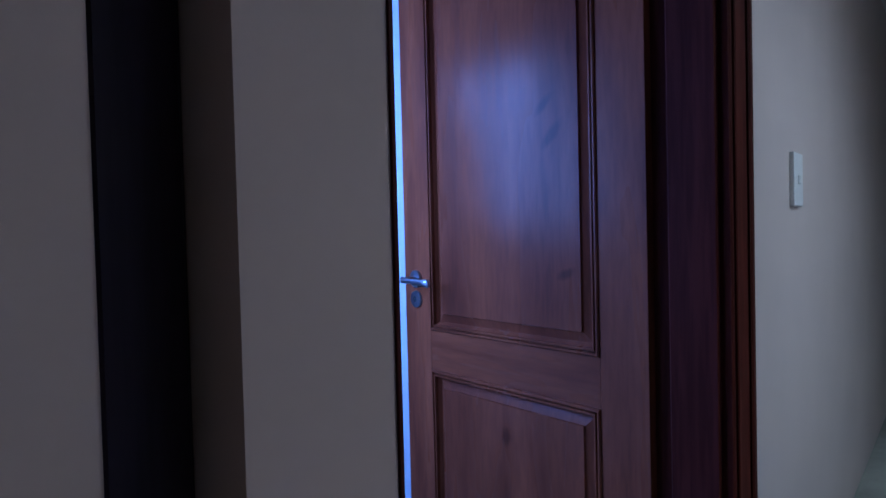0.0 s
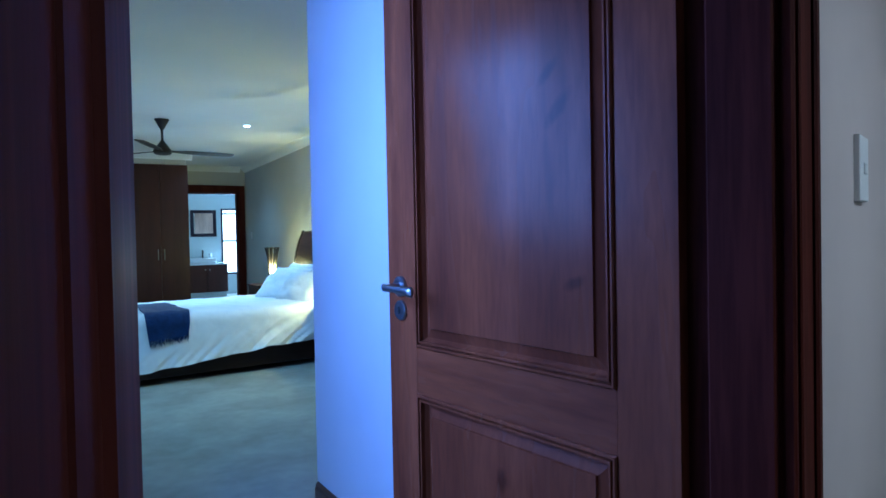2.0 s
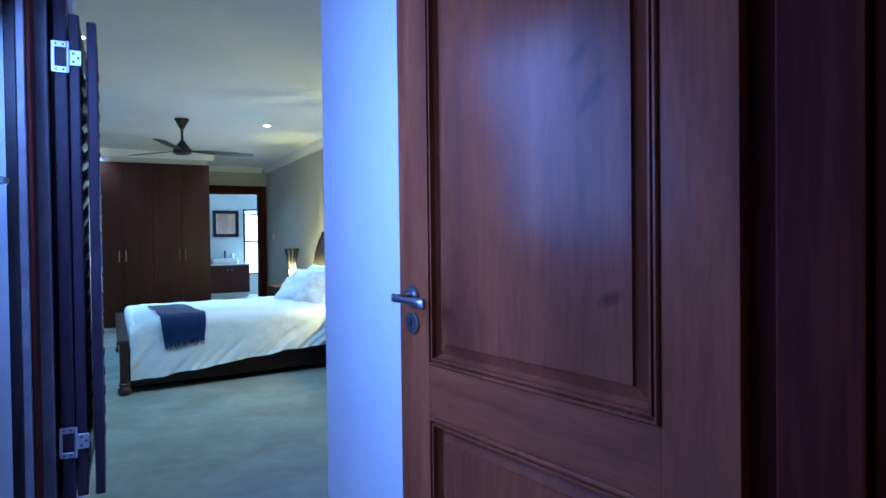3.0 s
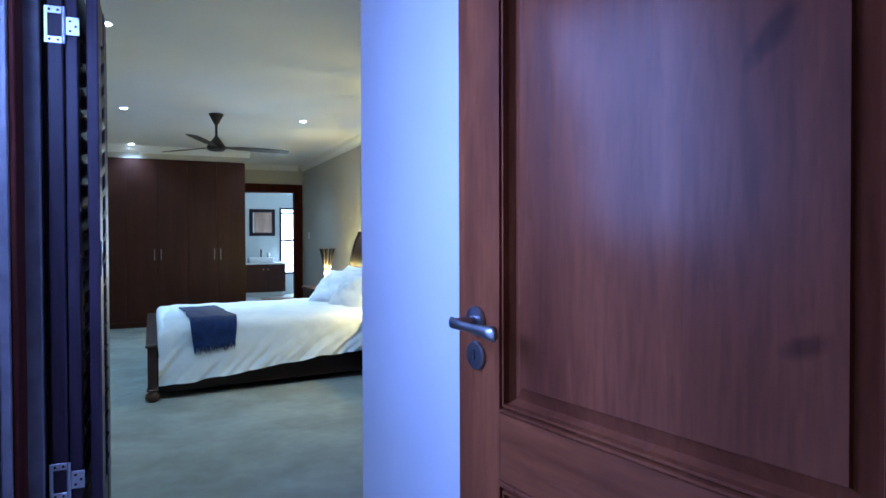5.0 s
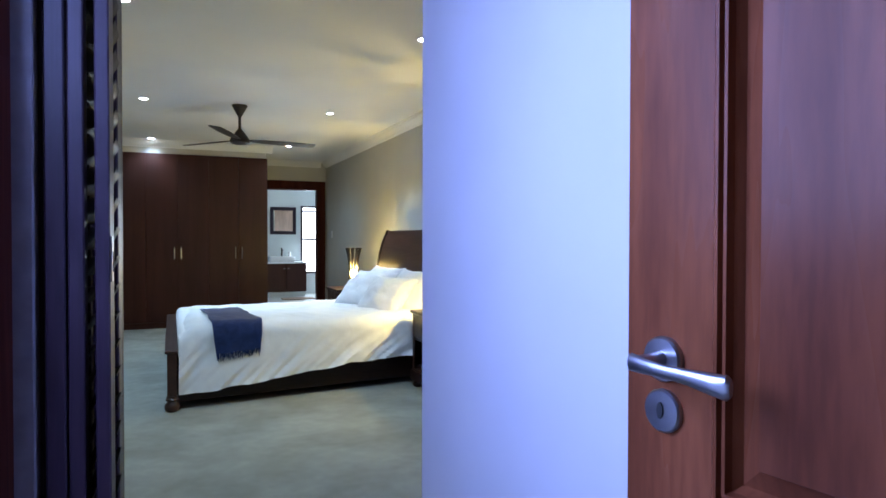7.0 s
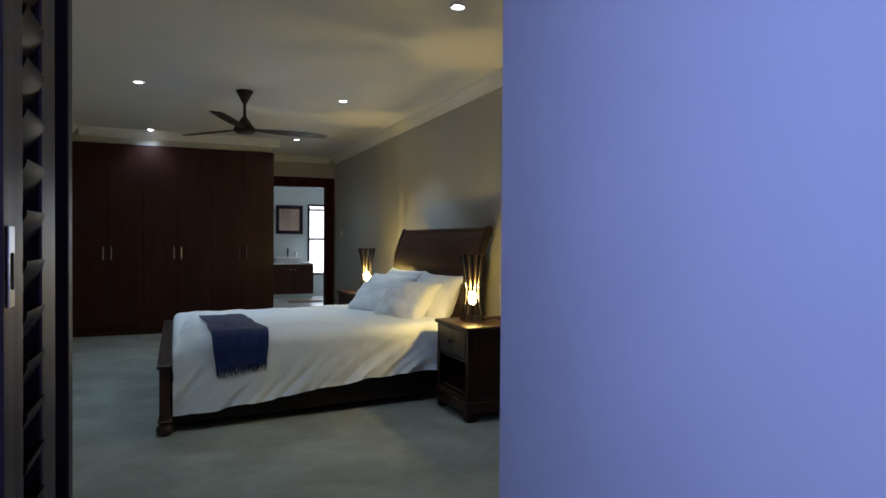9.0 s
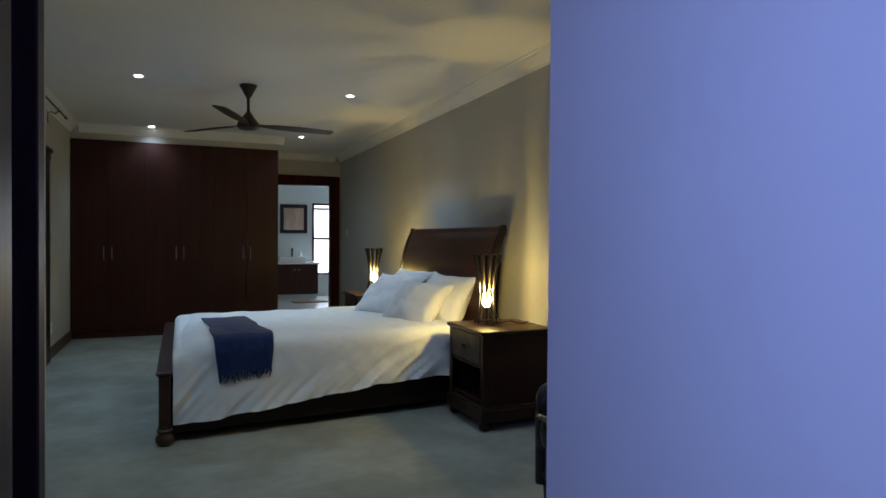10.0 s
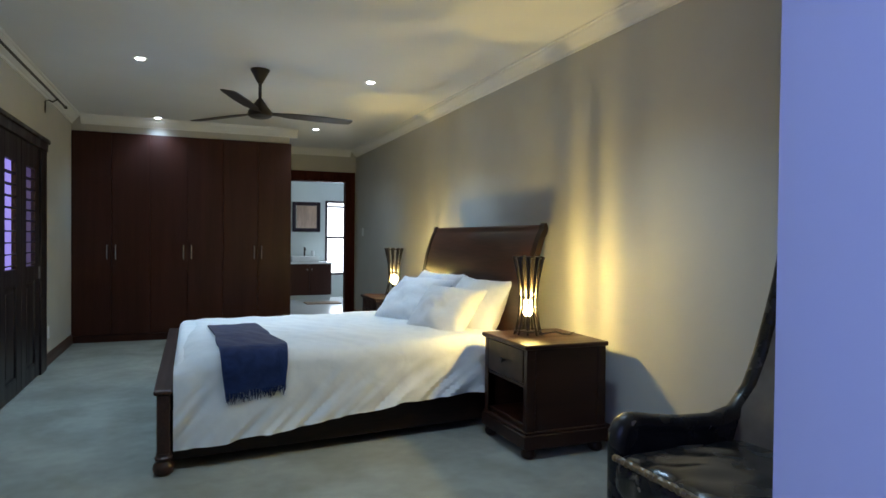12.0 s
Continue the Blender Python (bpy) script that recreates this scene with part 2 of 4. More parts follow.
def prism(bm, pts, z0, z1):
    lo, hi = [bm.verts.new((x, y, z0)) for x, y in pts], [bm.verts.new((x, y, z1)) for x, y in pts]
    n = len(pts)
    bm.faces.new(lo[::-1])
    bm.faces.new(hi)
    for i in range(n):
        bm.faces.new((lo[i], lo[(i + 1) % n], hi[(i + 1) % n], hi[i]))
    return bm


def extrude(bm, pts, place, a, b):
    """A closed outline carried from a to b; place(p, q, s) gives the point."""
    lo, hi = [bm.verts.new(place(p, q, a)) for p, q in pts], [bm.verts.new(place(p, q, b)) for p, q in pts]
    n = len(pts)
    bm.faces.new(lo[::-1])
    bm.faces.new(hi)
    for i in range(n):
        bm.faces.new((lo[i], lo[(i + 1) % n], hi[(i + 1) % n], hi[i]))
    return bm


def lathe(bm, prof, n=20, cx=0.0, cy=0.0):
    rings = [[bm.verts.new((cx + r * math.cos(2 * math.pi * i / n), cy + r * math.sin(2 * math.pi * i / n), z)) for i in range(n)] for r, z in prof]
    for a, b in zip(rings, rings[1:]):
        for i in range(n):
            bm.faces.new((a[i], a[(i + 1) % n], b[(i + 1) % n], b[i]))
    bm.faces.new(rings[0][::-1])
    bm.faces.new(rings[-1])
    return bm


def tube(bm, pts, radii, n=10, flat=1.0):
    """A round rod through points; flat squashes it along its second cross axis."""
    pts = [Vector(p) for p in pts]
    if not isinstance(radii, list):
        radii = [radii] * len(pts)
    rings = []
    up = Vector((0, 0, 1))
    for i, p in enumerate(pts):
        d = (pts[min(i + 1, len(pts) - 1)] - pts[max(i - 1, 0)]).normalized()
        ref = up if abs(d.z) < 0.95 else Vector((1, 0, 0))
        u = d.cross(ref).normalized()
        v = u.cross(d)
        rings.append([bm.verts.new(p + radii[i] * (math.cos(2 * math.pi * k / n) * u * flat + math.sin(2 * math.pi * k / n) * v)) for k in range(n)])
    for a, b in zip(rings, rings[1:]):
        for k in range(n):
            bm.faces.new((a[k], a[(k + 1) % n], b[(k + 1) % n], b[k]))
    bm.faces.new(rings[0][::-1])
    bm.faces.new(rings[-1])
    return bm


def frame_loops(bm, x0, z0, x1, z1, prof, fill=True, y0=0.0):
    """Mitred rectangular moulding in the xz plane; prof gives (inset, height along y)."""
    rings = []
    for i, h in prof:
        rings.append([bm.verts.new(p) for p in ((x0 + i, y0 + h, z0 + i), (x1 - i, y0 + h, z0 + i), (x1 - i, y0 + h, z1 - i), (x0 + i, y0 + h, z1 - i))])
    for a, b in zip(rings, rings[1:]):
        for k in range(4):
            bm.faces.new((a[k], a[(k + 1) % 4], b[(k + 1) % 4], b[k]))
    if fill:
        bm.faces.new(rings[-1])
    return bm


# ---- setting ----
D = pose(0.318, 0.285, 0, 0, 0, 18.8)  # the oblique door wall: x along the wall, y into the room


def in_d(bm):
    bmesh.ops.transform(bm, matrix=D, verts=bm.verts)
    return bm


def dpt(u, n):
    v = D @ Vector((u, n, 0))
    return (v.x, v.y)


solid("floor", boxes((-3.5, -3.0, -0.1, 6.6, 11.48, 0.0)), M_CARPET, "pale grey-green cut pile carpet", "floor", kind="structure")
solid("bathroom_floor", boxes((0.9, 11.48, -0.1, 4.4, 14.6, 0.006)), M_TILE, "smooth pale bathroom floor", "floor", kind="structure")
solid("ceiling", boxes((-3.5, -3.0, CEIL, 6.6, 14.6, CEIL + 0.1)), M_CEIL, "matt white painted ceiling", "ceiling", kind="structure")

# bedroom walls
solid("wall_east", boxes((2.875, 2.49, 0, 3.075, 11.4, CEIL)), M_WALL, "warm grey painted wall behind the bed", "wall", kind="structure")
solid("wall_west", boxes((-0.77, 3.34, 0, -0.57, 6.31, CEIL), (-0.77, 8.43, 0, -0.57, 11.4, CEIL), (-0.77, 6.31, 1.92, -0.57, 8.43, CEIL)), M_WALL, "warm grey painted wall with a shuttered door", "wall", kind="structure")
solid("wall_north", boxes((-0.77, 11.4, 0, 1.88, 11.56, CEIL), (2.757, 11.4, 0, 3.075, 11.56, CEIL), (1.88, 11.4, 2.00, 2.757, 11.56, CEIL)), M_WALL, "warm grey painted wall with a bathroom doorway", "wall", kind="structure")
solid("wall_south", boxes((-0.77, 3.14, 0, 0.0, 3.34, CEIL)), M_WALL, "warm grey painted short wall", "wall", kind="structure")
bm = prism(B(), [(1.2, 2.693), (1.2, 2.68), dpt(1.08, 0.19), dpt(2.6, 0.19), (2.875, 2.693)], 0, CEIL)
solid("wall_passage", bm, M_PASSAGE, "smooth painted passage wall lit by blue daylight", "wall", kind="structure")
# passage wall on the garden side, with a tall glazed opening
solid("wall_garden", boxes((0.0, 0.36, 0, 0.229, 0.72, CEIL), (0.0, 2.16, 0, 0.229, 2.90, CEIL), (0.0, 0.72, 2.06, 0.229, 2.16, CEIL), (0.0, 2.90, 0, 0.311, 3.323, CEIL)), M_PASSAGE, "painted passage wall beside a glazed door", "wall", kind="structure")
# oblique wall of the bedroom door
solid("wall_door", in_d(boxes((-2.2, 0.0, 0, 0.004, 0.19, CEIL), (1.05, 0.0, 0, 5.2, 0.19, CEIL), (0.004, 0.0, 2.10, 1.05, 0.19, CEIL))), M_CORRIDOR, "greyish beige painted corridor wall", "wall", kind="structure")
solid("wall_corridor", in_d(boxes((-2.4, -2.0, 0, 5.4, -1.8, CEIL), (-2.4, -1.8, 0, -2.2, 0.19, CEIL), (5.2, -1.8, 0, 5.4, 0.19, CEIL))), M_CORRIDOR, "greyish beige painted corridor wall", "wall", kind="structure")
solid("wall_pier", in_d(boxes((-0.158, -0.065, 0, -0.041, -0.002, CEIL), (-0.041, -0.065, 2.10, 0.004, -0.002, CEIL))), M_PIER, "painted pier beside the bedroom doorway, coloured brownish for warm light", "wall", kind="structure")
solid("wall_corridor_return", in_d(boxes((-2.2, -0.02, 0, -0.212, -0.003, CEIL))), M_PIER, "painted corridor return wall, coloured brownish for warm light", "wall", kind="structure")
# bathroom walls
solid("wall_bathroom", boxes((0.9, 11.56, 0, 1.0, 14.4, CEIL), (4.2, 11.56, 0, 4.3, 14.4, CEIL), (0.9, 14.4, 0, 3.01, 14.55, CEIL), (3.56, 14.4, 0, 4.3, 14.55, CEIL), (3.01, 14.4, 0, 3.56, 14.55, 0.43), (3.01, 14.4, 1.87, 3.56, 14.55, CEIL), (3.075, 11.4, 0, 4.3, 11.56, CEIL)), M_BATH, "pale green-grey bathroom wall", "wall", kind="structure")
# bulkhead above the wardrobe
solid("wall_bulkhead", boxes((-0.57, 9.92, 2.274, 1.70, 10.54, CEIL), (-0.57, 10.54, 0, 1.70, 11.4, CEIL)), M_WALL, "painted bulkhead above the wardrobe", "wall", kind="structure")


def cornice(name, x0, y0, x1, y1, side):
    """A stepped coving strip under the ceiling; side is the direction into the room."""
    a, b, s = Vector((x0, y0, 0)), Vector((x1, y1, 0)), Vector((*side, 0))
    prof = [(0, 0), (0, -0.095), (0.012, -0.095), (0.016, -0.080), (0.030, -0.070), (0.052, -0.040), (0.066, -0.026), (0.070, -0.012), (0.088, -0.010), (0.09, 0)]
    bm = extrude(B(), prof, lambda p, q, t: (a + (b - a) * t) + s * p + Vector((0, 0, CEIL + q)), 0.0, 1.0)
    solid(name, bm, M_CORNICE, "white moulded plaster cornice", "cornice", kind="structure")


cornice("cornice_east", 2.875, 2.693, 2.875, 11.4, (-1, 0))
cornice("cornice_west", -0.57, 3.34, -0.57, 9.92, (1, 0))
cornice("cornice_bulkhead", -0.48, 9.92, 1.79, 9.92, (0, -1))
cornice("cornice_recess", 1.70, 9.92, 1.70, 11.4, (1, 0))
cornice("cornice_north", 1.79, 11.4, 2.785, 11.4, (0, -1))


def baseboard(name, x0, y0, x1, y1, side, h=0.10):
    a, b, s = Vector((x0, y0, 0)), Vector((x1, y1, 0)), Vector((*side, 0)).normalized()
    prof = [(0, 0), (0.018, 0), (0.018, h - 0.025), (0.014, h - 0.018), (0.014, h - 0.010), (0.006, h), (0, h)]
    solid(name, extrude(B(), prof, lambda p, q, t: (a + (b - a) * t) + s * p + Vector((0, 0, q)), 0.0, 1.0), M_SKIRT, "brown stained timber skirting board", "baseboard", kind="structure")


baseboard("baseboard_east", 2.875, 2.70, 2.875, 11.4, (-1, 0))
baseboard("baseboard_west", -0.57, 8.47, -0.57, 9.90, (1, 0))
baseboard("baseboard_west_b", -0.57, 3.34, -0.57, 6.27, (1, 0))
px0, py0 = dpt(1.08, 0.19)
baseboard("baseboard_passage", 1.2, 2.68, px0 + 0.02, py0 + 0.02, (-1, -0.1))

# bedroom doorway lining and architraves
door_frame = root("door_frame_1", D, "dark stained timber doorway lining with moulded architraves", "door frame", kind="structure")
part("jamb", prism(B(), [(-0.0405, -0.067), (-0.037, -0.067), (0.030, 0.045), (0.036, 0.045), (0.084, 0.135), (0.088, 0.145), (0.088, 0.192), (0.0045, 0.192), (0.0045, -0.002), (-0.0405, -0.002)], 0, 2.10), M_FRAME, door_frame)
part("jamb", boxes((0.946, -0.002, 0, 1.05, 0.192, 2.10), (0.928, 0.004, 0, 0.946, 0.100, 2.07), bev=0.003), M_FRAME, door_frame)
part("head", boxes((0.09, -0.005, 2.06, 0.946, 0.192, 2.10), bev=0.003), M_FRAME, door_frame)
part("architrave", boxes((0.940, -0.020, 0, 1.088, -0.002, 2.17), (0.952, -0.026, 0, 0.982, -0.020, 2.15), (1.052, -0.028, 0, 1.078, -0.020, 2.17), bev=0.004), M_FRAME, door_frame)
part("architrave", boxes((-0.21, -0.014, 0, -0.158, -0.001, CEIL - 0.02), bev=0.003), M_SHUT, door_frame, "near-black timber trim strip")

# bathroom doorway
bath_frame = root("door_frame_2", pose(0, 11.4, 0), "dark timber bathroom door frame", "door frame", kind="structure")
for x0, x1 in ((1.80, 1.89), (2.750, 2.857)):
    part("jamb", boxes((x0, -0.022, 0, x1, 0.0, 2.115), (x0 + 0.02, -0.03, 0, x1 - 0.02, -0.022, 2.10), bev=0.003), M_FRAME, bath_frame)
part("lining", boxes((2.727, 0.0, 0, 2.757, 0.16, 2.00), bev=0.003), M_FRAME, bath_frame)
part("lining", boxes((1.88, 0.0, 0, 1.91, 0.16, 2.00), bev=0.003), M_FRAME, bath_frame)
part("head", boxes((1.89, -0.022, 1.99, 2.75, 0.0, 2.115), (1.91, 0.0, 1.97, 2.727, 0.16, 2.00), bev=0.003), M_FRAME, bath_frame)


# ---- passage: the open panelled door ----
def panel_door():
    door = root("door_1", pose(1.147, 0.716, 0, 0, 0, 98.0), "reddish mahogany panelled door standing open", "door", kind="structure")
    W, H = 0.842, 2.04
    s = 0.122
    part("stile", boxes((0.0, -0.04, 0.008, s, 0, H), bev=0.0007), M_DOOR, door)
    part("stile", boxes((W - s, -0.04, 0.008, W, 0, H), bev=0.0007), M_DOOR, door)
    for z0, z1 in ((0.008, 0.21), (0.762, 0.878), (1.92, H)):
        part("rail", boxes((s, -0.04, z0, W - s, -0.0002, z1), bev=0.0004), M_DOORX, door)
    for z0, z1 in ((0.21, 0.762), (0.878, 1.92)):
        prof = [(0.0, -0.02), (0.0, 0.003), (0.003, 0.006), (0.007, 0.006), (0.009, -0.003), (0.011, -0.003), (0.013, 0.005), (0.017, 0.005), (0.019, -0.005), (0.022, -0.009), (0.026, -0.015)]
        part("moulding", frame_loops(B(), s, z0, W - s, z1, prof, False), M_DOOR, door)
        part("panel", frame_loops(B(), s + 0.026, z0 + 0.026, W - s - 0.026, z1 - 0.026, [(0.0, -0.015), (0.004, -0.014), (0.023, -0.007), (0.025, -0.002)], True), M_PANEL, door)
        part("panel", boxes((s, -0.032, z0, W - s, -0.020, z1)), M_DOOR, door)
    # lever handle
    hx, HZ = W - 0.057, 1.026
    bm = B()
    lathe(bm, [(0.0265, 0), (0.0265, 0.006), (0.024, 0.009), (0.012, 0.0095)], 28)
    bmesh.ops.transform(bm, matrix=pose(hx, 0, HZ, -90, 0, 0), verts=bm.verts)
    handle = part("handle", bm, M_STEEL, door, "brushed steel lever handle on a round rose", True)
    bm = tube(B(), [(hx, 0.005, HZ), (hx, 0.030, HZ -0.001), (hx + 0.001, 0.046, HZ -0.002)], [0.010, 0.009, 0.010], 16)
    part("neck", bm, M_STEEL, handle, "", True)
    bm = tube(B(), [(hx + 0.011, 0.046, HZ), (hx + 0.006, 0.050, HZ), (hx - 0.015, 0.053, HZ - 0.001), (hx - 0.04, 0.053, HZ - 0.002), (hx - 0.07, 0.052, HZ - 0.003), (hx - 0.098, 0.051, HZ - 0.005), (hx - 0.115, 0.050, HZ - 0.006), (hx - 0.119, 0.049, HZ - 0.006)], [0.006, 0.0105, 0.009, 0.0075, 0.0085, 0.0115, 0.0130, 0.009], 16, 0.55)
    part("lever", bm, M_STEEL, handle, "", True)
    bm = B()
    lathe(bm, [(0.0255, 0), (0.0255, 0.005), (0.023, 0.0075), (0.001, 0.008)], 28)
    bmesh.ops.transform(bm, matrix=pose(hx, 0, HZ - 0.061, -90, 0, 0), verts=bm.verts)
    plate = part("keyhole_plate", bm, M_STEEL, door, "round brushed steel keyhole plate", True)
    bm = B()
    lathe(bm, [(0.0042, 0.0), (0.0042, 0.003)], 14)
    bmesh.ops.scale(bm, vec=(1, 2.3, 1), verts=bm.verts)
    bmesh.ops.transform(bm, matrix=pose(hx, 0.0068, HZ - 0.060, -90, 0, 0), verts=bm.verts)
    part("keyhole", bm, M_BLACK, plate)
    return door


M_PANEL = marked(wood("mahogany_panel", (0.104, 0.029, 0.0135), (0.210, 0.064, 0.028), "z", 0.26, 0.085, 0.6, 0.0, 0.13), [(0.275, 1.462, 0.036, 0.014, 40), (0.250, 1.389, 0.048, 0.016, 46), (0.215, 1.06, 0.030, 0.014, 25), (0.42, 0.63, 0.03, 0.02, 80)])
M_DOORX = wood("mahogany_rail", (0.118, 0.033, 0.0145), (0.238, 0.074, 0.031), "x", 0.26, 0.085, 0.6, 0.0, 0.13)
panel_door()


def socket_plate(name, m, w, h, label, toggles):
    sw = root(name, m, label, "switch")
    bm = frame_loops(B(), -w / 2, -h / 2, w / 2, h / 2, [(0, 0), (0, 0.010), (0.002, 0.012), (0.004, 0.012)], True)
    part("plate", bm, M_WHITE, sw)
    for tx, tz in toggles:
        part("rocker", boxes((tx - 0.006, 0.011, tz - 0.012, tx + 0.006, 0.016, tz + 0.012), bev=0.0015), M_WHITE, sw)
    return sw


ux = D @ Vector((1.622, -0.001, 1.285))
socket_plate("light_switch", pose(ux.x, ux.y, ux.z, 0, 0, 198.8), 0.112, 0.146, "white plastic light switch on the corridor wall", [(0.008, 0.0), (-0.012, 0.0)])
socket_plate("wall_socket", pose(-0.569, 8.72, 0.285, 0, 0, -90), 0.075, 0.11, "white plastic wall socket above the skirting", [(0.01, 0.02), (0.01, -0.02)])
socket_plate("thermostat", pose(2.874, 10.95, 1.24, 0, 0, 90), 0.07, 0.11, "small white wall control beside the bathroom door", [(0.0, 0.02)])

# glazed garden door in the passage
garden_door = root("door_3", pose(0.10, 0.72, 0), "dark framed glazed door with daylight behind", "door", kind="structure")
part("stile", boxes((-0.03, 0.0, 0, 0.03, 0.09, 2.06), bev=0.003), M_SHUT, garden_door)
part("stile", boxes((-0.03, 1.25, 0, 0.03, 1.44, 2.06), bev=0.003), M_SHUT, garden_door)
part("rail", boxes((-0.03, 0.09, 0, 0.03, 1.25, 0.16), bev=0.003), M_SHUT, garden_door)
part("rail", boxes((-0.03, 0.09, 1.96, 0.03, 1.25, 2.06), bev=0.003), M_SHUT, garden_door)
pane = part("pane", boxes((-0.004, 0.09, 0.16, 0.004, 1.25, 1.96)), M_GLASS, garden_door)
pane.visible_shadow = False
lock = part("lock_plate", boxes((0.03, 1.27, 1.20, 0.045, 1.31, 1.42), bev=0.003), M_STEEL, garden_door, "grey steel lock plate")
part("lever", tube(B(), [(0.045, 1.29, 1.31), (0.095, 1.29, 1.31), (0.10, 1.27, 1.31), (0.10, 1.20, 1.308)], [0.008, 0.008, 0.009, 0.007], 10), M_STEEL, lock)
part("lining", boxes((0.084, 1.424, 0, 0.110, 1.4385, 2.06), bev=0.002), M_DARK, garden_door, "near-black timber lining")
part("bead", boxes((0.1105, 1.426, 0, 0.1285, 1.4385, 2.06), bev=0.002), M_POST, garden_door, "greyish bead")
part("architrave", boxes((0.1295, 1.4405, 0, 0.142, 1.545, 2.14), bev=0.003), M_FRAME, garden_door, "dark reddish timber architrave")
solid("backdrop_garden", boxes((-0.52, 0.0, 0.0, -0.50, 3.0, CEIL)), M_SKYBLUE, "plain blue evening light outside", "backdrop", kind="structure")


# ---- passage: folded louvred shutters ----
def louvre_leaf(name, m, w, h, label, mat=None, thick=0.036, z0=0.0, stile=0.05, gap_rail=0.10, pitch=0.062, tilt=-58, far=None):
    """A shutter leaf along local x, face towards local y; slats tilt between the stiles."""
    mat = mat or M_SHUT
    far = far or stile
    leaf = root(name, m, label, "shutter", "folded shutters")
    part("stile", boxes((0, -thick, z0, stile, 0, h), bev=0.003), mat, leaf)
    part("stile", boxes((w - far, -thick, z0, w, 0, h), bev=0.003), mat, leaf)
    part("rail", boxes((stile, -thick + 0.002, z0, w - far, -0.002, z0 + gap_rail), bev=0.002), mat, leaf)
    part("rail", boxes((stile, -thick + 0.002, h - gap_rail, w - far, -0.002, h), bev=0.002), mat, leaf)
    me = None
    z = z0 + gap_rail + pitch * 0.55
    c = thick / 2
    while z < h - gap_rail - 0.02:
        if me is None:
            bm = B()
            prof = [(0.031 * math.cos(a) * 1.0, 0.0055 * math.sin(a)) for a in [2 * math.pi * k / 12 for k in range(12)]]
            ca, sa = math.cos(radians(tilt)), math.sin(radians(tilt))
            extrude(bm, prof, lambda p, q, t: (t, p * ca - q * sa, p * sa + q * ca), stile, w - far)
            me = mesh_of("slat", bm, M_SLAT, True)
        ob = new("slat", me)
        ob.parent = leaf
        ob.location = (0, -c, z)
        z += pitch
    return leaf


leaf_c = louvre_leaf("louvre_shutter", pose(0.369, 2.305, 0.41, 0, 0, 90), 0.315, 1.40, "dark stained louvred shutter leaf folded against the wall", stile=0.098, thick=0.026, far=0.105)
louvre_leaf("louvre_shutter", pose(0.322, 2.315, 0.41, 0, 0, 89), 0.44, 1.42, "dark stained louvred shutter leaf folded behind another", stile=0.05, thick=0.028)
louvre_leaf("louvre_shutter", pose(0.284, 2.31, 0.39, 0, 0, 90), 0.46, 1.52, "dark stained louvred shutter leaf hinged to its frame", stile=0.05, thick=0.034)
latch = part("latch_plate", boxes((0.012, -0.029, 0.67, 0.040, -0.026, 0.76), bev=0.001), M_STEEL, leaf_c, "small steel latch plate")
part("latch_slot", boxes((0.022, -0.0305, 0.69, 0.030, -0.029, 0.73)), M_BLACK, latch)
shutter_frame = root("shutter_frame", pose(0.2295, 2.30, 0), "dark timber shutter frame fixed to the passage wall", "frame", kind="structure")
# this post faces the daylight; its grey tone stands for that light
part("post", boxes((0.0, 0.0, 0, 0.040, 0.05, 2.2), bev=0.003), M_POST, shutter_frame, "frame edge greyed for the daylight on it")
part("post", boxes((0.0, 0.055, 0.39, 0.046, 0.60, 1.95), bev=0.003), M_SHUT, shutter_frame)
part("post", boxes((0.046, 0.56, 0.39, 0.150, 0.61, 1.84), bev=0.003), M_SHUT, shutter_frame)
part("sill", boxes((0.0, 0.0505, 0.355, 0.085, 0.60, 0.388), bev=0.004), M_CORNICE, shutter_frame, "pale painted sill")


def flush_hinge(z):
    hinge = root("shutter_hinge", pose(0.3205, 2.3085, z), "bright zinc butterfly hinge on the shutter edges", "hinge", "shutter hinges")
    bm = boxes((-0.042, -0.0025, 0.028, -0.004, 0, 0.045), (-0.042, -0.0025, -0.045, -0.004, 0, -0.028), (-0.042, -0.0025, -0.028, -0.034, 0, 0.028), bev=0.0006)
    part("outer_plate", bm, M_ZINC, hinge)
    part("inner_plate", boxes((0.004, -0.0025, -0.022, 0.034, 0, 0.022), bev=0.0006), M_ZINC, hinge)
    part("knuckle", tube(B(), [(0, -0.004, -0.045), (0, -0.004, 0.045)], 0.0045, 10), M_ZINC, hinge, "", True)
    for sx, sz in ((-0.03, 0.0365), (-0.012, 0.0365), (-0.03, -0.0365), (-0.012, -0.0365), (0.014, 0.012), (0.026, 0.0), (0.014, -0.012)):
        bm = lathe(B(), [(0.0035, 0), (0.0030, 0.0012)], 8)
        bmesh.ops.transform(bm, matrix=pose(sx, -0.0025, sz, 90, 0, 0), verts=bm.verts)
        part("screw", bm, M_FAN, hinge)


M_ZINC = plain("zinc_hinge", (0.62, 0.62, 0.66), 0.38, 0.9, 0.06, 60)
for hz in (1.70, 0.575):
    flush_hinge(hz)


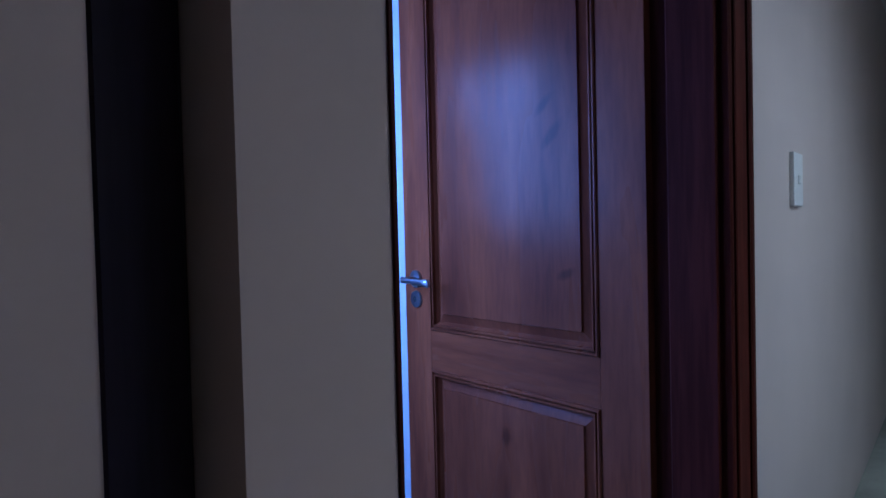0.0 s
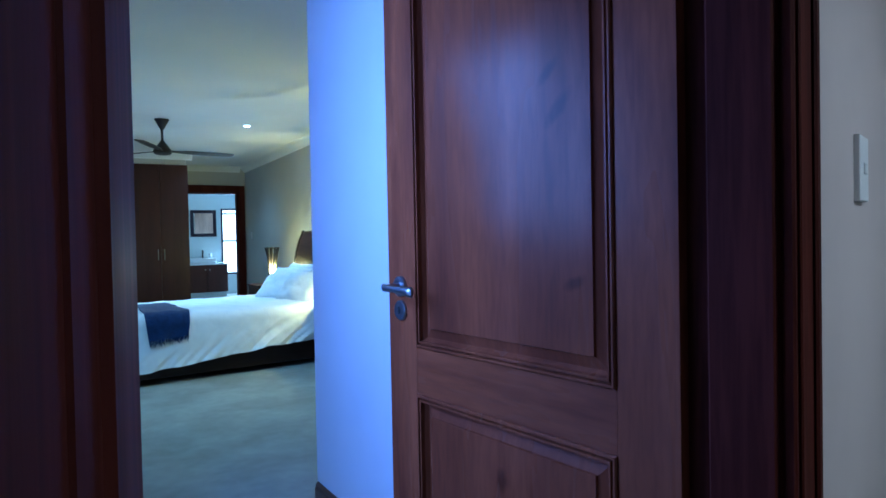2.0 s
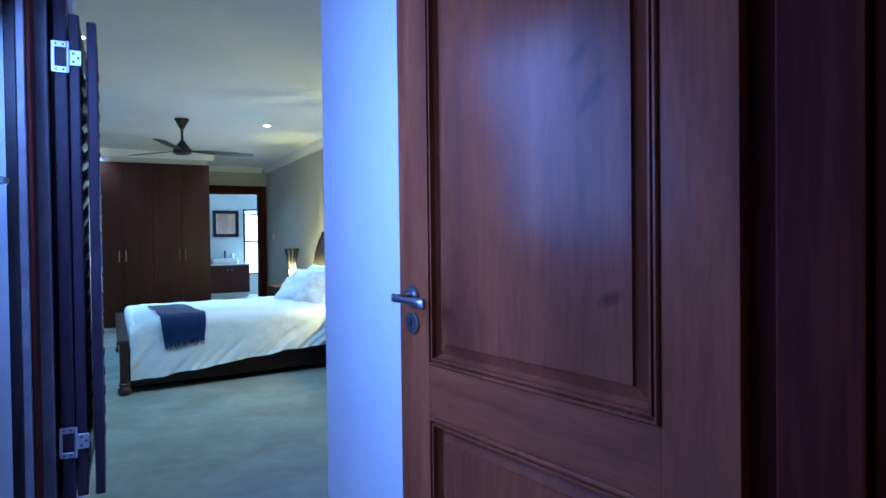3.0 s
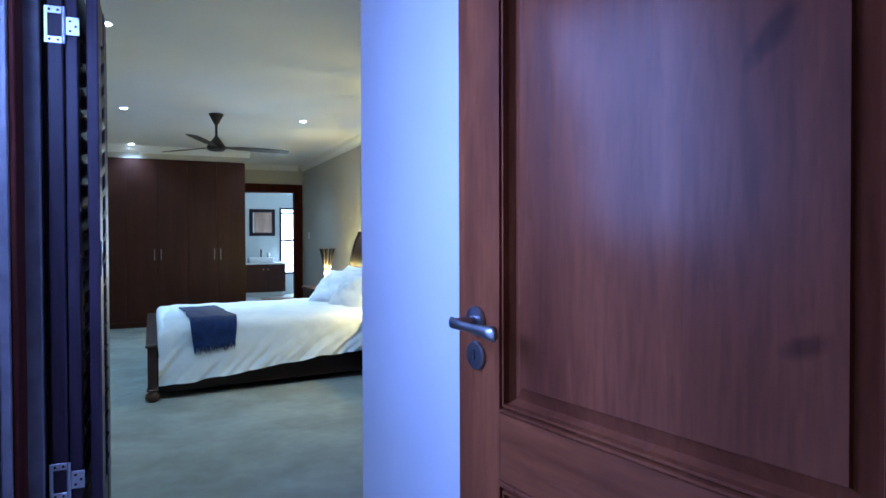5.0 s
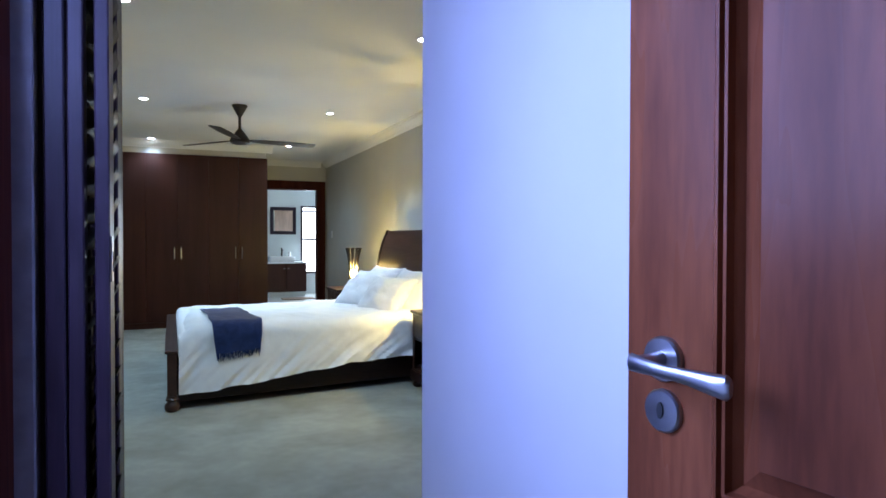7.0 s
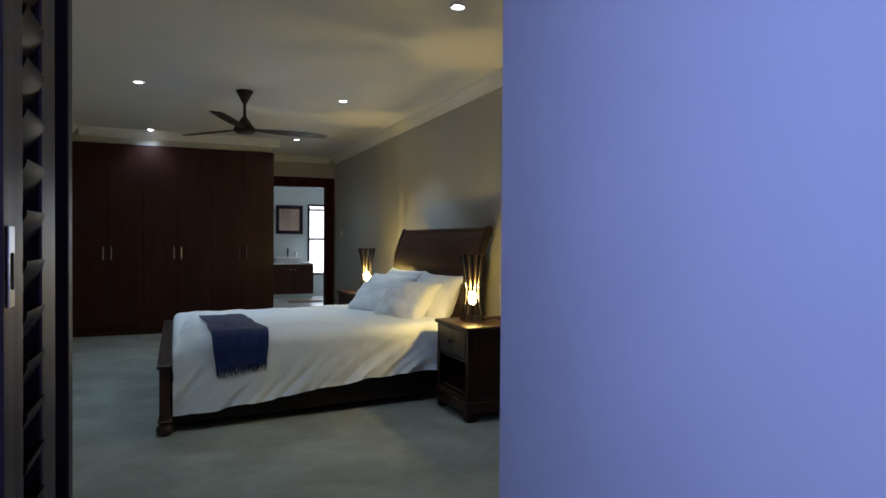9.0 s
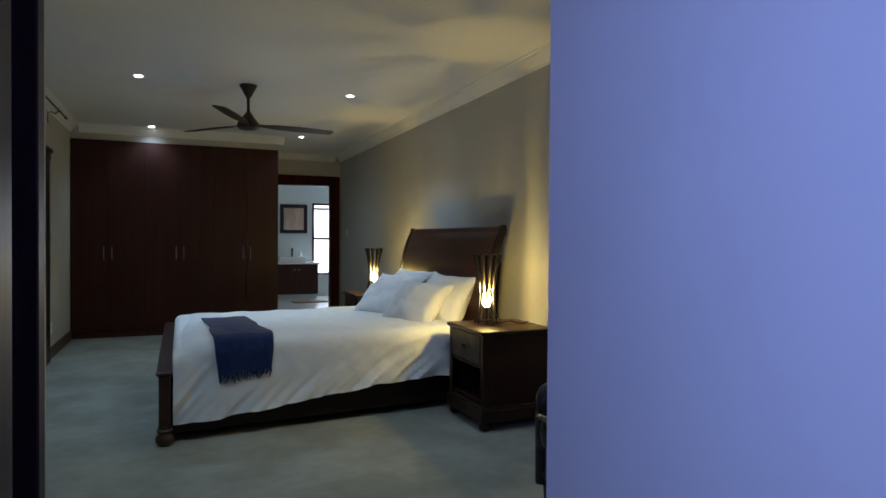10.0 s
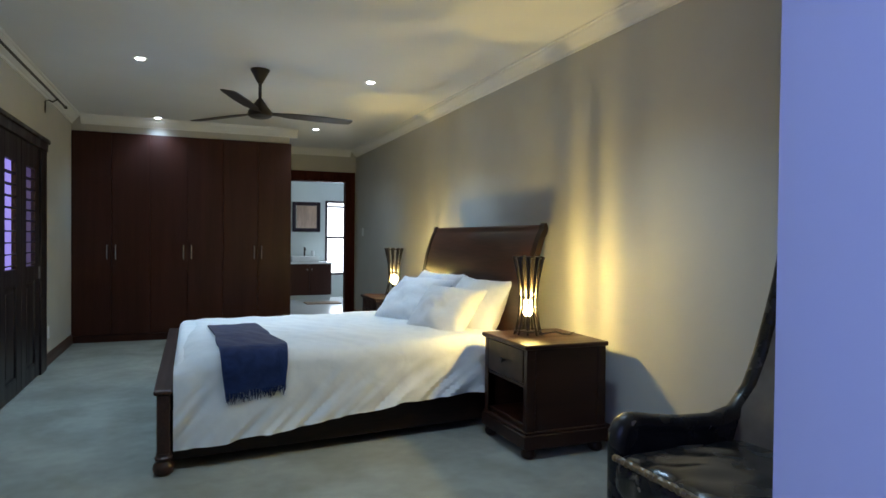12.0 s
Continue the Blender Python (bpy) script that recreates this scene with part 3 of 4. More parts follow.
# ---- bedroom: wardrobe ----
def wardrobe():
    X0, X1, Y, H = -0.568, 1.722, 9.90, 2.272
    wd = root("wardrobe", pose(0, Y, 0), "dark brown built-in wardrobe with six tall flat doors", "wardrobe")
    part("body", boxes((X0, 0.022, 0.0, X1 - 0.002, 0.60, H)), M_WARD, wd)
    part("plinth", boxes((X0, 0.004, 0.0, X1 - 0.002, 0.022, 0.075), bev=0.001), M_WARD, wd)
    n = 6
    w = (X1 - X0) / n
    for i in range(n):
        a, b = X0 + i * w + 0.0015, X0 + (i + 1) * w - 0.0015
        d = part("door", boxes((a, -0.002 * (i % 2), 0.08, b, 0.019, H - 0.004), bev=0.0015), M_WARD, wd)
        hx = b - 0.040 if i % 2 == 0 else a + 0.040
        bm = tube(B(), [(hx, -0.002, 0.905), (hx, -0.028, 0.905), (hx, -0.030, 0.912), (hx, -0.030, 1.043), (hx, -0.028, 1.05), (hx, -0.002, 1.05)], 0.0055, 8)
        part("handle", bm, M_STEEL, d, "slim brushed steel bar handle", True)
    return wd


wardrobe()


# ---- bedroom: ceiling fan and downlights ----
def ceiling_fan():
    fan = root("ceiling_fan", pose(1.107, 7.25, 0), "dark bronze three-blade ceiling fan at rest", "ceiling fan")
    part("canopy", lathe(B(), [(0.072, CEIL), (0.072, CEIL - 0.010), (0.060, CEIL - 0.03), (0.022, CEIL - 0.100), (0.016, CEIL - 0.110)], 24), M_FAN, fan, "", True)
    part("rod", lathe(B(), [(0.0125, CEIL - 0.10), (0.0125, 2.205)], 14), M_FAN, fan, "", True)
    part("motor", lathe(B(), [(0.018, 2.215), (0.024, 2.205), (0.050, 2.170), (0.072, 2.140), (0.088, 2.120), (0.092, 2.100), (0.088, 2.083), (0.066, 2.070), (0.02, 2.066)], 28), M_FAN, fan, "", True)
    for a in (8.5, 128.5, 248.5):
        bm = B()
        prof = [(0.085, 0.030), (0.16, 0.034), (0.22, 0.055), (0.45, 0.066), (0.68, 0.058), (0.735, 0.050), (0.745, 0.030)]
        rows = []
        for r, hw in prof:
            tw = radians(-8)
            rows.append([bm.verts.new((r, s * hw * math.cos(tw), s * hw * math.sin(tw) + dz)) for s, dz in ((-1, 0), (1, 0), (1, 0.006), (-1, 0.006))])
        for p, q in zip(rows, rows[1:]):
            for k in range(4):
                bm.faces.new((p[k], p[(k + 1) % 4], q[(k + 1) % 4], q[k]))
        bm.faces.new(rows[0])
        bm.faces.new(rows[-1])
        bmesh.ops.transform(bm, matrix=pose(0, 0, 2.106, 0, 0, a), verts=bm.verts)
        part("blade", bm, M_FAN, fan)


ceiling_fan()


def downlight(x, y):
    dl = root("downlight", pose(x, y, CEIL), "small recessed white ceiling downlight switched on", "downlight", "bedroom downlights")
    part("rim", lathe(B(), [(0.046, 0.0), (0.046, -0.005), (0.040, -0.007), (0.034, -0.003)], 24), M_WHITE, dl, "", True)
    part("lens", lathe(B(), [(0.027, -0.002), (0.027, -0.0085), (0.016, -0.010)], 20), M_LED, dl, "glowing white lens")


for dx, dy in DOWNLIGHTS:
    downlight(dx, dy)


# ---- bedroom: bed ----
SKEW = 0.088  # the mattress and rails stand slightly askew of the walls


def skew(bm):
    for v in bm.verts:
        v.co.y += SKEW * (v.co.x - 0.50)
    return bm


def bed():
    bd = root("bed", pose(0, 0, 0), "dark wooden sleigh bed with a curved headboard", "bed")
    Y0, Y1, HY0, HY1 = 5.54, 7.70, 5.70, 7.67

    def head_at(p, q, t):
        return (2.575 + (p - 2.405) * 0.42, t, q * 0.962)

    front = [(2.40, 0.08), (2.405, 0.55), (2.42, 0.72), (2.46, 0.90), (2.53, 1.06), (2.62, 1.19), (2.685, 1.255), (2.712, 1.275)]
    scroll = [(2.738 + 0.030 * math.cos(a), 1.277 + 0.030 * math.sin(a)) for a in [radians(150 - 30 * k) for k in range(8)]]
    back = [(2.715, 1.22), (2.66, 1.14), (2.58, 1.02), (2.52, 0.88), (2.485, 0.72), (2.47, 0.55), (2.465, 0.08)]
    bm = extrude(B(), front + scroll + back, head_at, HY0 + 0.06, HY1 - 0.06)
    hb = part("headboard", bm, M_BED, bd, "tall curved headboard with a rolled top", True)
    for a, b in ((HY0, HY0 + 0.06), (HY1 - 0.06, HY1)):
        grow = [(p - 0.012, q) for p, q in front] + [(2.738 + 0.040 * math.cos(t), 1.277 + 0.040 * math.sin(t)) for t in [radians(150 - 30 * k) for k in range(8)]] + [(p + 0.010, q) for p, q in back]
        # shaded wood tone: the posts' lack of lamplight is in the colour
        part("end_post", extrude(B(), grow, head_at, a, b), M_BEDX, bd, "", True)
    bm = extrude(B(), [(2.655, 1.195), (2.685, 1.226), (2.69, 1.214), (2.662, 1.186)], lambda p, q, t: head_at(p - 0.02, q, t), HY0 + 0.06, HY1 - 0.06)
    part("trim", bm, M_BED, hb)
    # footboard with a flat cap, turned posts
    part("footboard", boxes((0.480, Y0 + 0.03, 0.07, 0.518, Y1 - 0.03, 0.392), bev=0.003), M_BED, bd)
    part("cap", boxes((0.458, Y0 - 0.032, 0.392, 0.540, Y1 + 0.032, 0.417), bev=0.006), M_BED, bd, "flat moulded cap rail")
    for y in (Y0 + 0.005, Y1 - 0.005):
        part("post", boxes((0.472, y - 0.030, 0.105, 0.532, y + 0.030, 0.392), bev=0.004), M_BED, bd)
        bm = lathe(B(), [(0.030, 0.0), (0.044, 0.012), (0.050, 0.032), (0.046, 0.052), (0.032, 0.064), (0.030, 0.070), (0.040, 0.076), (0.043, 0.086), (0.036, 0.094), (0.036, 0.108)], 24, 0.502, y)
        part("foot", bm, M_BED, bd, "turned bun foot", True)
    for y in (Y0 + 0.045, Y1 - 0.085):
        # rails take the shaded wood tone too
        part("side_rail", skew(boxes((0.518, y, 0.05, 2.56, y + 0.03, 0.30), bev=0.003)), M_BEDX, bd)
    part("base", skew(boxes((0.518, Y0 + 0.09, 0.14, 2.56, Y1 - 0.26, 0.30))), M_BLACK, bd)
    return bd


bed()
bm = box(B(), 0.54, 5.65, 0.30, 2.555, 7.46, 0.515, 0.05, 3)
solid("mattress", skew(bm), M_LINEN, "thick white mattress in the bed frame", "mattress", smooth=True)

BX0, BX1, BYN, BYF, BZ = 0.51, 2.47, 5.583, 7.58, 0.552


def smooth01(t):
    t = min(max(t, 0.0), 1.0)
    return t * t * (3 - 2 * t)


def drape(x, v, lift=0.0):
    """Cloth over the mattress: v runs from the near hem (negative) across the top; returns the point."""
    hem = 0.105 + 0.125 * smooth01((x - 0.47) / 1.7)
    r = 0.075
    side = BZ - hem - r
    arc = r * math.pi / 2
    wr = noise.noise(Vector((x * 5.0, v * 2.5, 0.3))) * 0.012 + noise.noise(Vector((x * 13.0 + v * 6, v * 5, 4.3))) * 0.006
    foot = smooth01((x - BX0) / 0.24)
    sag = -0.09 * (1 - foot) ** 2 - 0.012 * math.exp(-((x - 1.5) / 0.5) ** 2)
    if v < side:
        k = (side - v) / side
        out = 0.012 + 0.020 * k + (0.026 * k + 0.004) * (noise.noise(Vector((x * 6.5 + 2.2 * k, 1.7, k * 1.2))) + 0.8 * noise.noise(Vector((x * 17 + 6.5 * k, 7.1, k * 1.6))))
        y, z = BYN - out - lift, hem + v
        z += 0.016 * noise.noise(Vector((x * 6, 9.0, 0))) * k + sag * (1 - k) * 0.6
        y += wr * 0.5
    elif v < side + arc:
        a = (v - side) / r
        y, z = BYN - 0.012 + r - (r + lift) * math.cos(a), BZ - r + (r + lift) * math.sin(a) + sag * (0.6 + 0.4 * a / 1.571) + wr * 0.5
    else:
        y = BYN - 0.012 + r + (v - side - arc)
        z = BZ + lift + wr * 0.9 + sag
        far = smooth01((y - (BYF - 0.16)) / 0.14)
        z -= 0.14 * far * far + 0.045 * smooth01((y - 6.0) / 1.3)
    return (x, y + SKEW * (x - 0.50), z)


def cloth_sheet(x0, x1, v0, v1, nx, nv, lift, thick, warp=None):
    bm = B()
    top, bot = [], []
    for i in range(nx + 1):
        x = x0 + (x1 - x0) * i / nx
        xs = [warp(x, j / nv) if warp else x for j in range(nv + 1)]
        vs = [v0 + (v1 - v0) * j / nv for j in range(nv + 1)]
        top.append([bm.verts.new(drape(xs[j], vs[j], lift + thick)) for j in range(nv + 1)])
        bot.append([bm.verts.new(drape(xs[j], vs[j], lift)) for j in range(nv + 1)])
    for i in range(nx):
        for j in range(nv):
            bm.faces.new((top[i][j], top[i + 1][j], top[i + 1][j + 1], top[i][j + 1]))
            bm.faces.new((bot[i][j], bot[i][j + 1], bot[i + 1][j + 1], bot[i + 1][j]))
    for i in range(nx):
        bm.faces.new((top[i][0], bot[i][0], bot[i + 1][0], top[i + 1][0]))
        bm.faces.new((top[i][nv], top[i + 1][nv], bot[i + 1][nv], bot[i][nv]))
    for j in range(nv):
        bm.faces.new((top[0][j], top[0][j + 1], bot[0][j + 1], bot[0][j]))
        bm.faces.new((top[nx][j], bot[nx][j], bot[nx][j + 1], top[nx][j + 1]))
    return bm


ob = solid("duvet", cloth_sheet(BX0 + 0.035, BX1, 0.0, 2.50, 190, 130, 0.0, 0.018), M_LINEN, "white rumpled duvet hanging over the bed side", "duvet", smooth=True)
throw = root("throw", pose(0, 0, 0), "navy blue woven throw with a fringe, laid over the bed foot", "blanket")


def throw_x(x, t):
    """The throw narrows towards its far end and bellies out over the bed edge."""
    q = (x - 0.735) / 0.325
    return 0.785 - 0.06 * t + q * (0.300 + 0.01 * t + 0.05 * math.sin(math.pi * min(t * 2.2, 1.0))) - 0.018 * math.sin(math.pi * min(t * 2.0, 1.0))


part("cloth", cloth_sheet(0.735, 1.06, 0.250, 1.50, 34, 70, 0.030, 0.012, throw_x), M_THROW, throw, "", True)
rng = random.Random(5)
bm = B()
for k in range(80):
    x = throw_x(0.737 + 0.321 * k / 79, 0.0)
    p = Vector(drape(x, 0.257, 0.038))
    ln = rng.uniform(0.03, 0.065)
    tube(bm, [p, p + Vector((rng.uniform(-0.006, 0.006), -0.004, -ln * 0.5)), p + Vector((rng.uniform(-0.014, 0.014), -0.002, -ln))], [0.0035, 0.003, 0.0012], 5)
part("fringe", bm, M_THROW, throw, "loose navy fringe")


def pillow(m, w, h, t, seed, label):
    bm = B()
    n = 22
    verts = {}
    for side in (1, -1):
        for i in range(n + 1):
            for j in range(n + 1):
                a, b = 2 * i / n - 1, 2 * j / n - 1
                edge = max(abs(a), abs(b)) > 0.999
                if edge and side == -1:
                    verts[(side, i, j)] = verts[(1, i, j)]
                    continue
                fat = ((1 - abs(a) ** 2.6) * (1 - abs(b) ** 2.6)) ** 0.62
                pin = 1 - 0.13 * (1 - abs(a) ** 2) * abs(b) ** 4
                pin2 = 1 - 0.13 * (1 - abs(b) ** 2) * abs(a) ** 4
                wob = noise.noise(Vector((a * 2.2 + seed, b * 2.2, side * 1.5))) * 0.022 + noise.noise(Vector((a * 6 + seed, b * 5, side * 2.5))) * 0.010 + noise.noise(Vector((a * 3 + b * 9 + seed, a * 11 - b * 4, side * 4.5))) * 0.006
                verts[(side, i, j)] = bm.verts.new((a * w / 2 * pin2, side * (fat * t / 2 + wob * fat), b * h / 2 * pin + 0.01 * noise.noise(Vector((a * 3, seed, 2)))))
    for side in (1, -1):
        for i in range(n):
            for j in range(n):
                q = [verts[(side, i, j)], verts[(side, i + 1, j)], verts[(side, i + 1, j + 1)], verts[(side, i, j + 1)]]
                bm.faces.new(q)
    ob = solid("pillow", bm, M_PILLOW, label, "pillow", "bed pillows", smooth=True)
    ob.matrix_basis = m
    return ob


pillow(pose(2.465, 6.23, 0.682, 28, 0, 98), 0.66, 0.47, 0.22, 1.0, "plump white pillow leaning on the headboard")
pillow(pose(2.440, 7.06, 0.684, 32, 0, 96), 0.74, 0.48, 0.22, 2.0, "plump white pillow leaning on the headboard")
pillow(pose(2.225, 6.22, 0.655, 42, 0, 112), 0.58, 0.46, 0.19, 3.0, "white pillow propped against another pillow")
pillow(pose(2.255, 6.95, 0.672, 44, 0, 108), 0.68, 0.48, 0.20, 4.0, "white pillow propped against another pillow")


# ---- bedroom: nightstands and lamps ----
def nightstand(m, label):
    ns = root("nightstand", m, label, "nightstand", "nightstands by the bed")
    W, Dp, H = 0.50, 0.50, 0.606  # along y, along x, height; front faces -x
    part("top", boxes((-0.02, -0.02, H - 0.026, Dp, W + 0.02, H), bev=0.006), M_NIGHT, ns)
    for y in (0.0, W - 0.035):
        part("side", boxes((0.0, y, 0.06, Dp - 0.01, y + 0.035, H - 0.026), bev=0.003), M_NIGHT, ns)
        for x in (0.0, Dp - 0.06):
            part("corner_post", boxes((x - 0.003, y - 0.006 if y == 0.0 else y, 0.06, x + 0.05, y + 0.035 if y == 0.0 else y + 0.041, H - 0.026), bev=0.003), M_NIGHT, ns)
    part("back", boxes((Dp - 0.03, 0.035, 0.06, Dp - 0.01, W - 0.035, H - 0.026)), M_NIGHT, ns)
    part("shelf", boxes((0.012, 0.035, 0.155, Dp - 0.03, W - 0.035, 0.175), bev=0.002), M_NIGHT, ns)
    part("rail", boxes((0.004, 0.035, 0.372, Dp - 0.03, W - 0.035, 0.39), bev=0.002), M_NIGHT, ns)
    dr = part("drawer", boxes((-0.004, 0.040, 0.395, 0.40, W - 0.040, H - 0.032), bev=0.003), M_NIGHT, ns)
    kb = lathe(B(), [(0.006, 0.0), (0.006, 0.010), (0.013, 0.016), (0.015, 0.022), (0.010, 0.028)], 14)
    bmesh.ops.transform(kb, matrix=pose(-0.004, W / 2, 0.485, 0, -90, 0), verts=kb.verts)
    part("knob", kb, M_FAN, dr, "small dark round knob", True)
    part("base", boxes((-0.018, -0.018, 0.055, Dp, W + 0.018, 0.130), (-0.010, -0.010, 0.130, Dp, W + 0.010, 0.148), bev=0.005), M_NIGHT, ns, "moulded base")
    for fx, fy in ((0.03, 0.03), (0.03, W - 0.03), (Dp - 0.05, 0.03), (Dp - 0.05, W - 0.03)):
        part("foot", lathe(B(), [(0.026, 0.0), (0.038, 0.010), (0.042, 0.026), (0.034, 0.046), (0.026, 0.055)], 18, fx, fy), M_NIGHT, ns, "", True)
    return ns


nightstand(pose(2.262, 5.112, 0), "dark brown wooden nightstand with a drawer and open shelf")
nightstand(pose(2.19, 7.77, 0), "dark brown wooden nightstand on the far side of the bed")


def table_lamp(m, label):
    lp = root("table_lamp", m, label, "lamp", "bedside lamps")
    part("base", lathe(B(), [(0.040, 0.020), (0.040, 0.028), (0.012, 0.031), (0.012, 0.062)], 20), M_ROD, lp, "", True)
    n = 9
    for i in range(n):
        a = 2 * math.pi * i / n
        pts = []
        for k in range(13):
            t = k / 12
            z = 0.006 + 0.452 * t
            r = 0.046 + 0.036 * abs((t - 0.42) / 0.58) ** 1.7 if t > 0.42 else 0.046 + 0.034 * abs((0.42 - t) / 0.42) ** 1.7
            pts.append((r * math.cos(a), r * math.sin(a), z))
        part("rod", tube(B(), pts, [0.0056 + 0.0090 * (k / 12) ** 2 for k in range(13)], 8), M_ROD, lp, "", True)
    for z, r in ((0.030, 0.076), (0.225, 0.047), (0.445, 0.077)):
        bm = B()
        ring = [(r * math.cos(2 * math.pi * k / 32), r * math.sin(2 * math.pi * k / 32), z) for k in range(33)]
        tube(bm, ring, 0.004, 6)
        part("ring", bm, M_ROD, lp, "", True)
    part("socket", lathe(B(), [(0.014, 0.06), (0.016, 0.07), (0.016, 0.105), (0.013, 0.112)], 16), M_ROD, lp, "", True)
    part("bulb", lathe(B(), [(0.012, 0.112), (0.022, 0.125), (0.035, 0.143), (0.039, 0.165), (0.032, 0.188), (0.016, 0.204), (0.004, 0.208)], 16), M_BULB, lp, "glowing warm bulb", True)
    return lp


table_lamp(pose(2.436, 5.42, 0.606), "hourglass lamp of dark curved rods with a warm bulb")
table_lamp(pose(2.436, 8.042, 0.606), "hourglass lamp of dark curved rods with a warm bulb")
bm = tube(B(), [(2.50, 5.40, 0.613), (2.54, 5.37, 0.622), (2.57, 5.335, 0.633), (2.60, 5.32, 0.622), (2.66, 5.33, 0.614), (2.735, 5.40, 0.613)], 0.0045, 8)
solid("lamp_cord", bm, M_BLACK, "black lamp cord lying on the nightstand", "cable", smooth=True)


# ---- bedroom: black leather chair ----
def padded_edge(core, radii, ym, n=16):
    bm, rings = B(), []
    for k, (x, z) in enumerate(core):
        a, b = core[max(k - 1, 0)], core[min(k + 1, len(core) - 1)]
        d = Vector((b[0] - a[0], 0, b[1] - a[1])).normalized()
        side = Vector((-d.z, 0, d.x))
        rings.append([bm.verts.new(Vector((x, ym, z)) + side * radii[k] * math.cos(2 * math.pi * i / n) + Vector((0, radii[k] * math.sin(2 * math.pi * i / n), 0))) for i in range(n)])
    for r0, r1 in zip(rings, rings[1:]):
        for i in range(n):
            bm.faces.new((r0[i], r0[(i + 1) % n], r1[(i + 1) % n], r1[i]))
    bm.faces.new(rings[0])
    bm.faces.new(list(reversed(rings[-1])))
    bmesh.ops.recalc_face_normals(bm, faces=bm.faces)
    return bm


def chair():
    ch = root("armchair", pose(0, 0, 0), "high-backed black leather armchair with worn gloss", "armchair")
    YN, YF = 3.26, 4.05
    front = [(1.985, 0.572), (2.03, 0.570), (2.15, 0.546), (2.28, 0.530), (2.42, 0.524), (2.52, 0.545), (2.59, 0.62), (2.645, 0.735), (2.69, 0.87), (2.735, 1.02), (2.755, 1.12), (2.77, 1.19)]
    rear = [(2.81, 1.19), (2.805, 1.02), (2.78, 0.86), (2.735, 0.70), (2.67, 0.56), (2.60, 0.42), (2.585, 0.12)]
    core, radii = [(2.008, 0.13), (2.008, 0.36), (2.008, 0.46), (2.012, 0.490), (2.024, 0.512), (2.046, 0.523), (2.085, 0.521)], [0.034, 0.036, 0.037, 0.0375, 0.0375, 0.0375, 0.0375]
    for k in range(2, len(front)):
        tx, tz = front[min(k + 1, len(front) - 1)][0] - front[k - 1][0], front[min(k + 1, len(front) - 1)][1] - front[k - 1][1]
        size = math.hypot(tx, tz)
        r = 0.0375 if k < 8 else 0.0375 - 0.0045 * (k - 7)
        core.append((front[k][0] + r * tz / size, front[k][1] - r * tx / size))
        radii.append(r)
    for y0, y1 in ((YF - 0.075, YF), (YN, YN + 0.075)):
        ym = (y0 + y1) / 2
        arm = part("arm", extrude(B(), core + rear[1:], lambda p, q, t: (p, t, q), y0 + 0.006, y1 - 0.006), M_LEATHER, ch, "low leather arm sweeping up to the back", True)
        part("roll", padded_edge(core, radii, ym), M_LEATHER, arm, "rounded padded leather edge", True)
    inner = [(p + 0.02, q) for p, q in front[5:]]
    bm = extrude(B(), [(2.46, 0.30)] + inner + [(p - 0.012, q) for p, q in rear], lambda p, q, t: (p, t, q), YN + 0.07, YF - 0.07)
    part("backrest", bm, M_HIDE, ch, "tall curved back in worn brown hide", True)
    bm = box(B(), 1.935, YN + 0.078, 0.29, 2.52, YF - 0.078, 0.445, 0.062, 5)
    bmesh.ops.subdivide_edges(bm, edges=[e for e in bm.edges if e.calc_length() > 0.1], cuts=24, use_grid_fill=True)
    for v in bm.verts:
        n = v.co - Vector((2.22, (YN + YF) / 2, 0.37))
        crease = 0.0022 * math.sin(26 * v.co.x + 9 * math.sin(5 * v.co.y)) + 0.0018 * math.sin(37 * v.co.y + 5 * math.sin(8 * v.co.x))
        v.co.z += crease * (1 if v.co.z > 0.37 else 0) + (0.016 * max(0.0, 1 - (n.x / 0.3) ** 2) * max(0.0, 1 - (n.y / 0.33) ** 2) if v.co.z > 0.40 else 0)
        if v.co.x < 1.99:
            v.co.x += 0.007 * math.sin(31 * v.co.y) - 0.004 * math.sin(55 * v.co.y)
    seat = part("seat", bm, M_LEATHER, ch, "glossy worn seat cushion", True)
    edge = [(1.945 + 0.003 * math.sin(9 * k), YN + 0.10 + (YF - YN - 0.20) * k / 60, 0.436 + 0.002 * math.sin(2.1 * k)) for k in range(61)]
    part("piping", tube(B(), edge, [0.010 + 0.0025 * (k % 2) for k in range(61)], 8), M_TAN, seat, "ribbed tan piping worn through the black", True)
    part("seat_frame", box(B(), 1.985, YN + 0.078, 0.12, 2.56, YF - 0.078, 0.30, 0.012, 2), M_LEATHER, ch)
    for x, y in ((2.03, YN + 0.05), (2.03, YF - 0.05), (2.54, YN + 0.05), (2.54, YF - 0.05)):
        part("leg", lathe(B(), [(0.016, 0.0), (0.026, 0.12)], 12, x, y), M_ROD, ch)


chair()


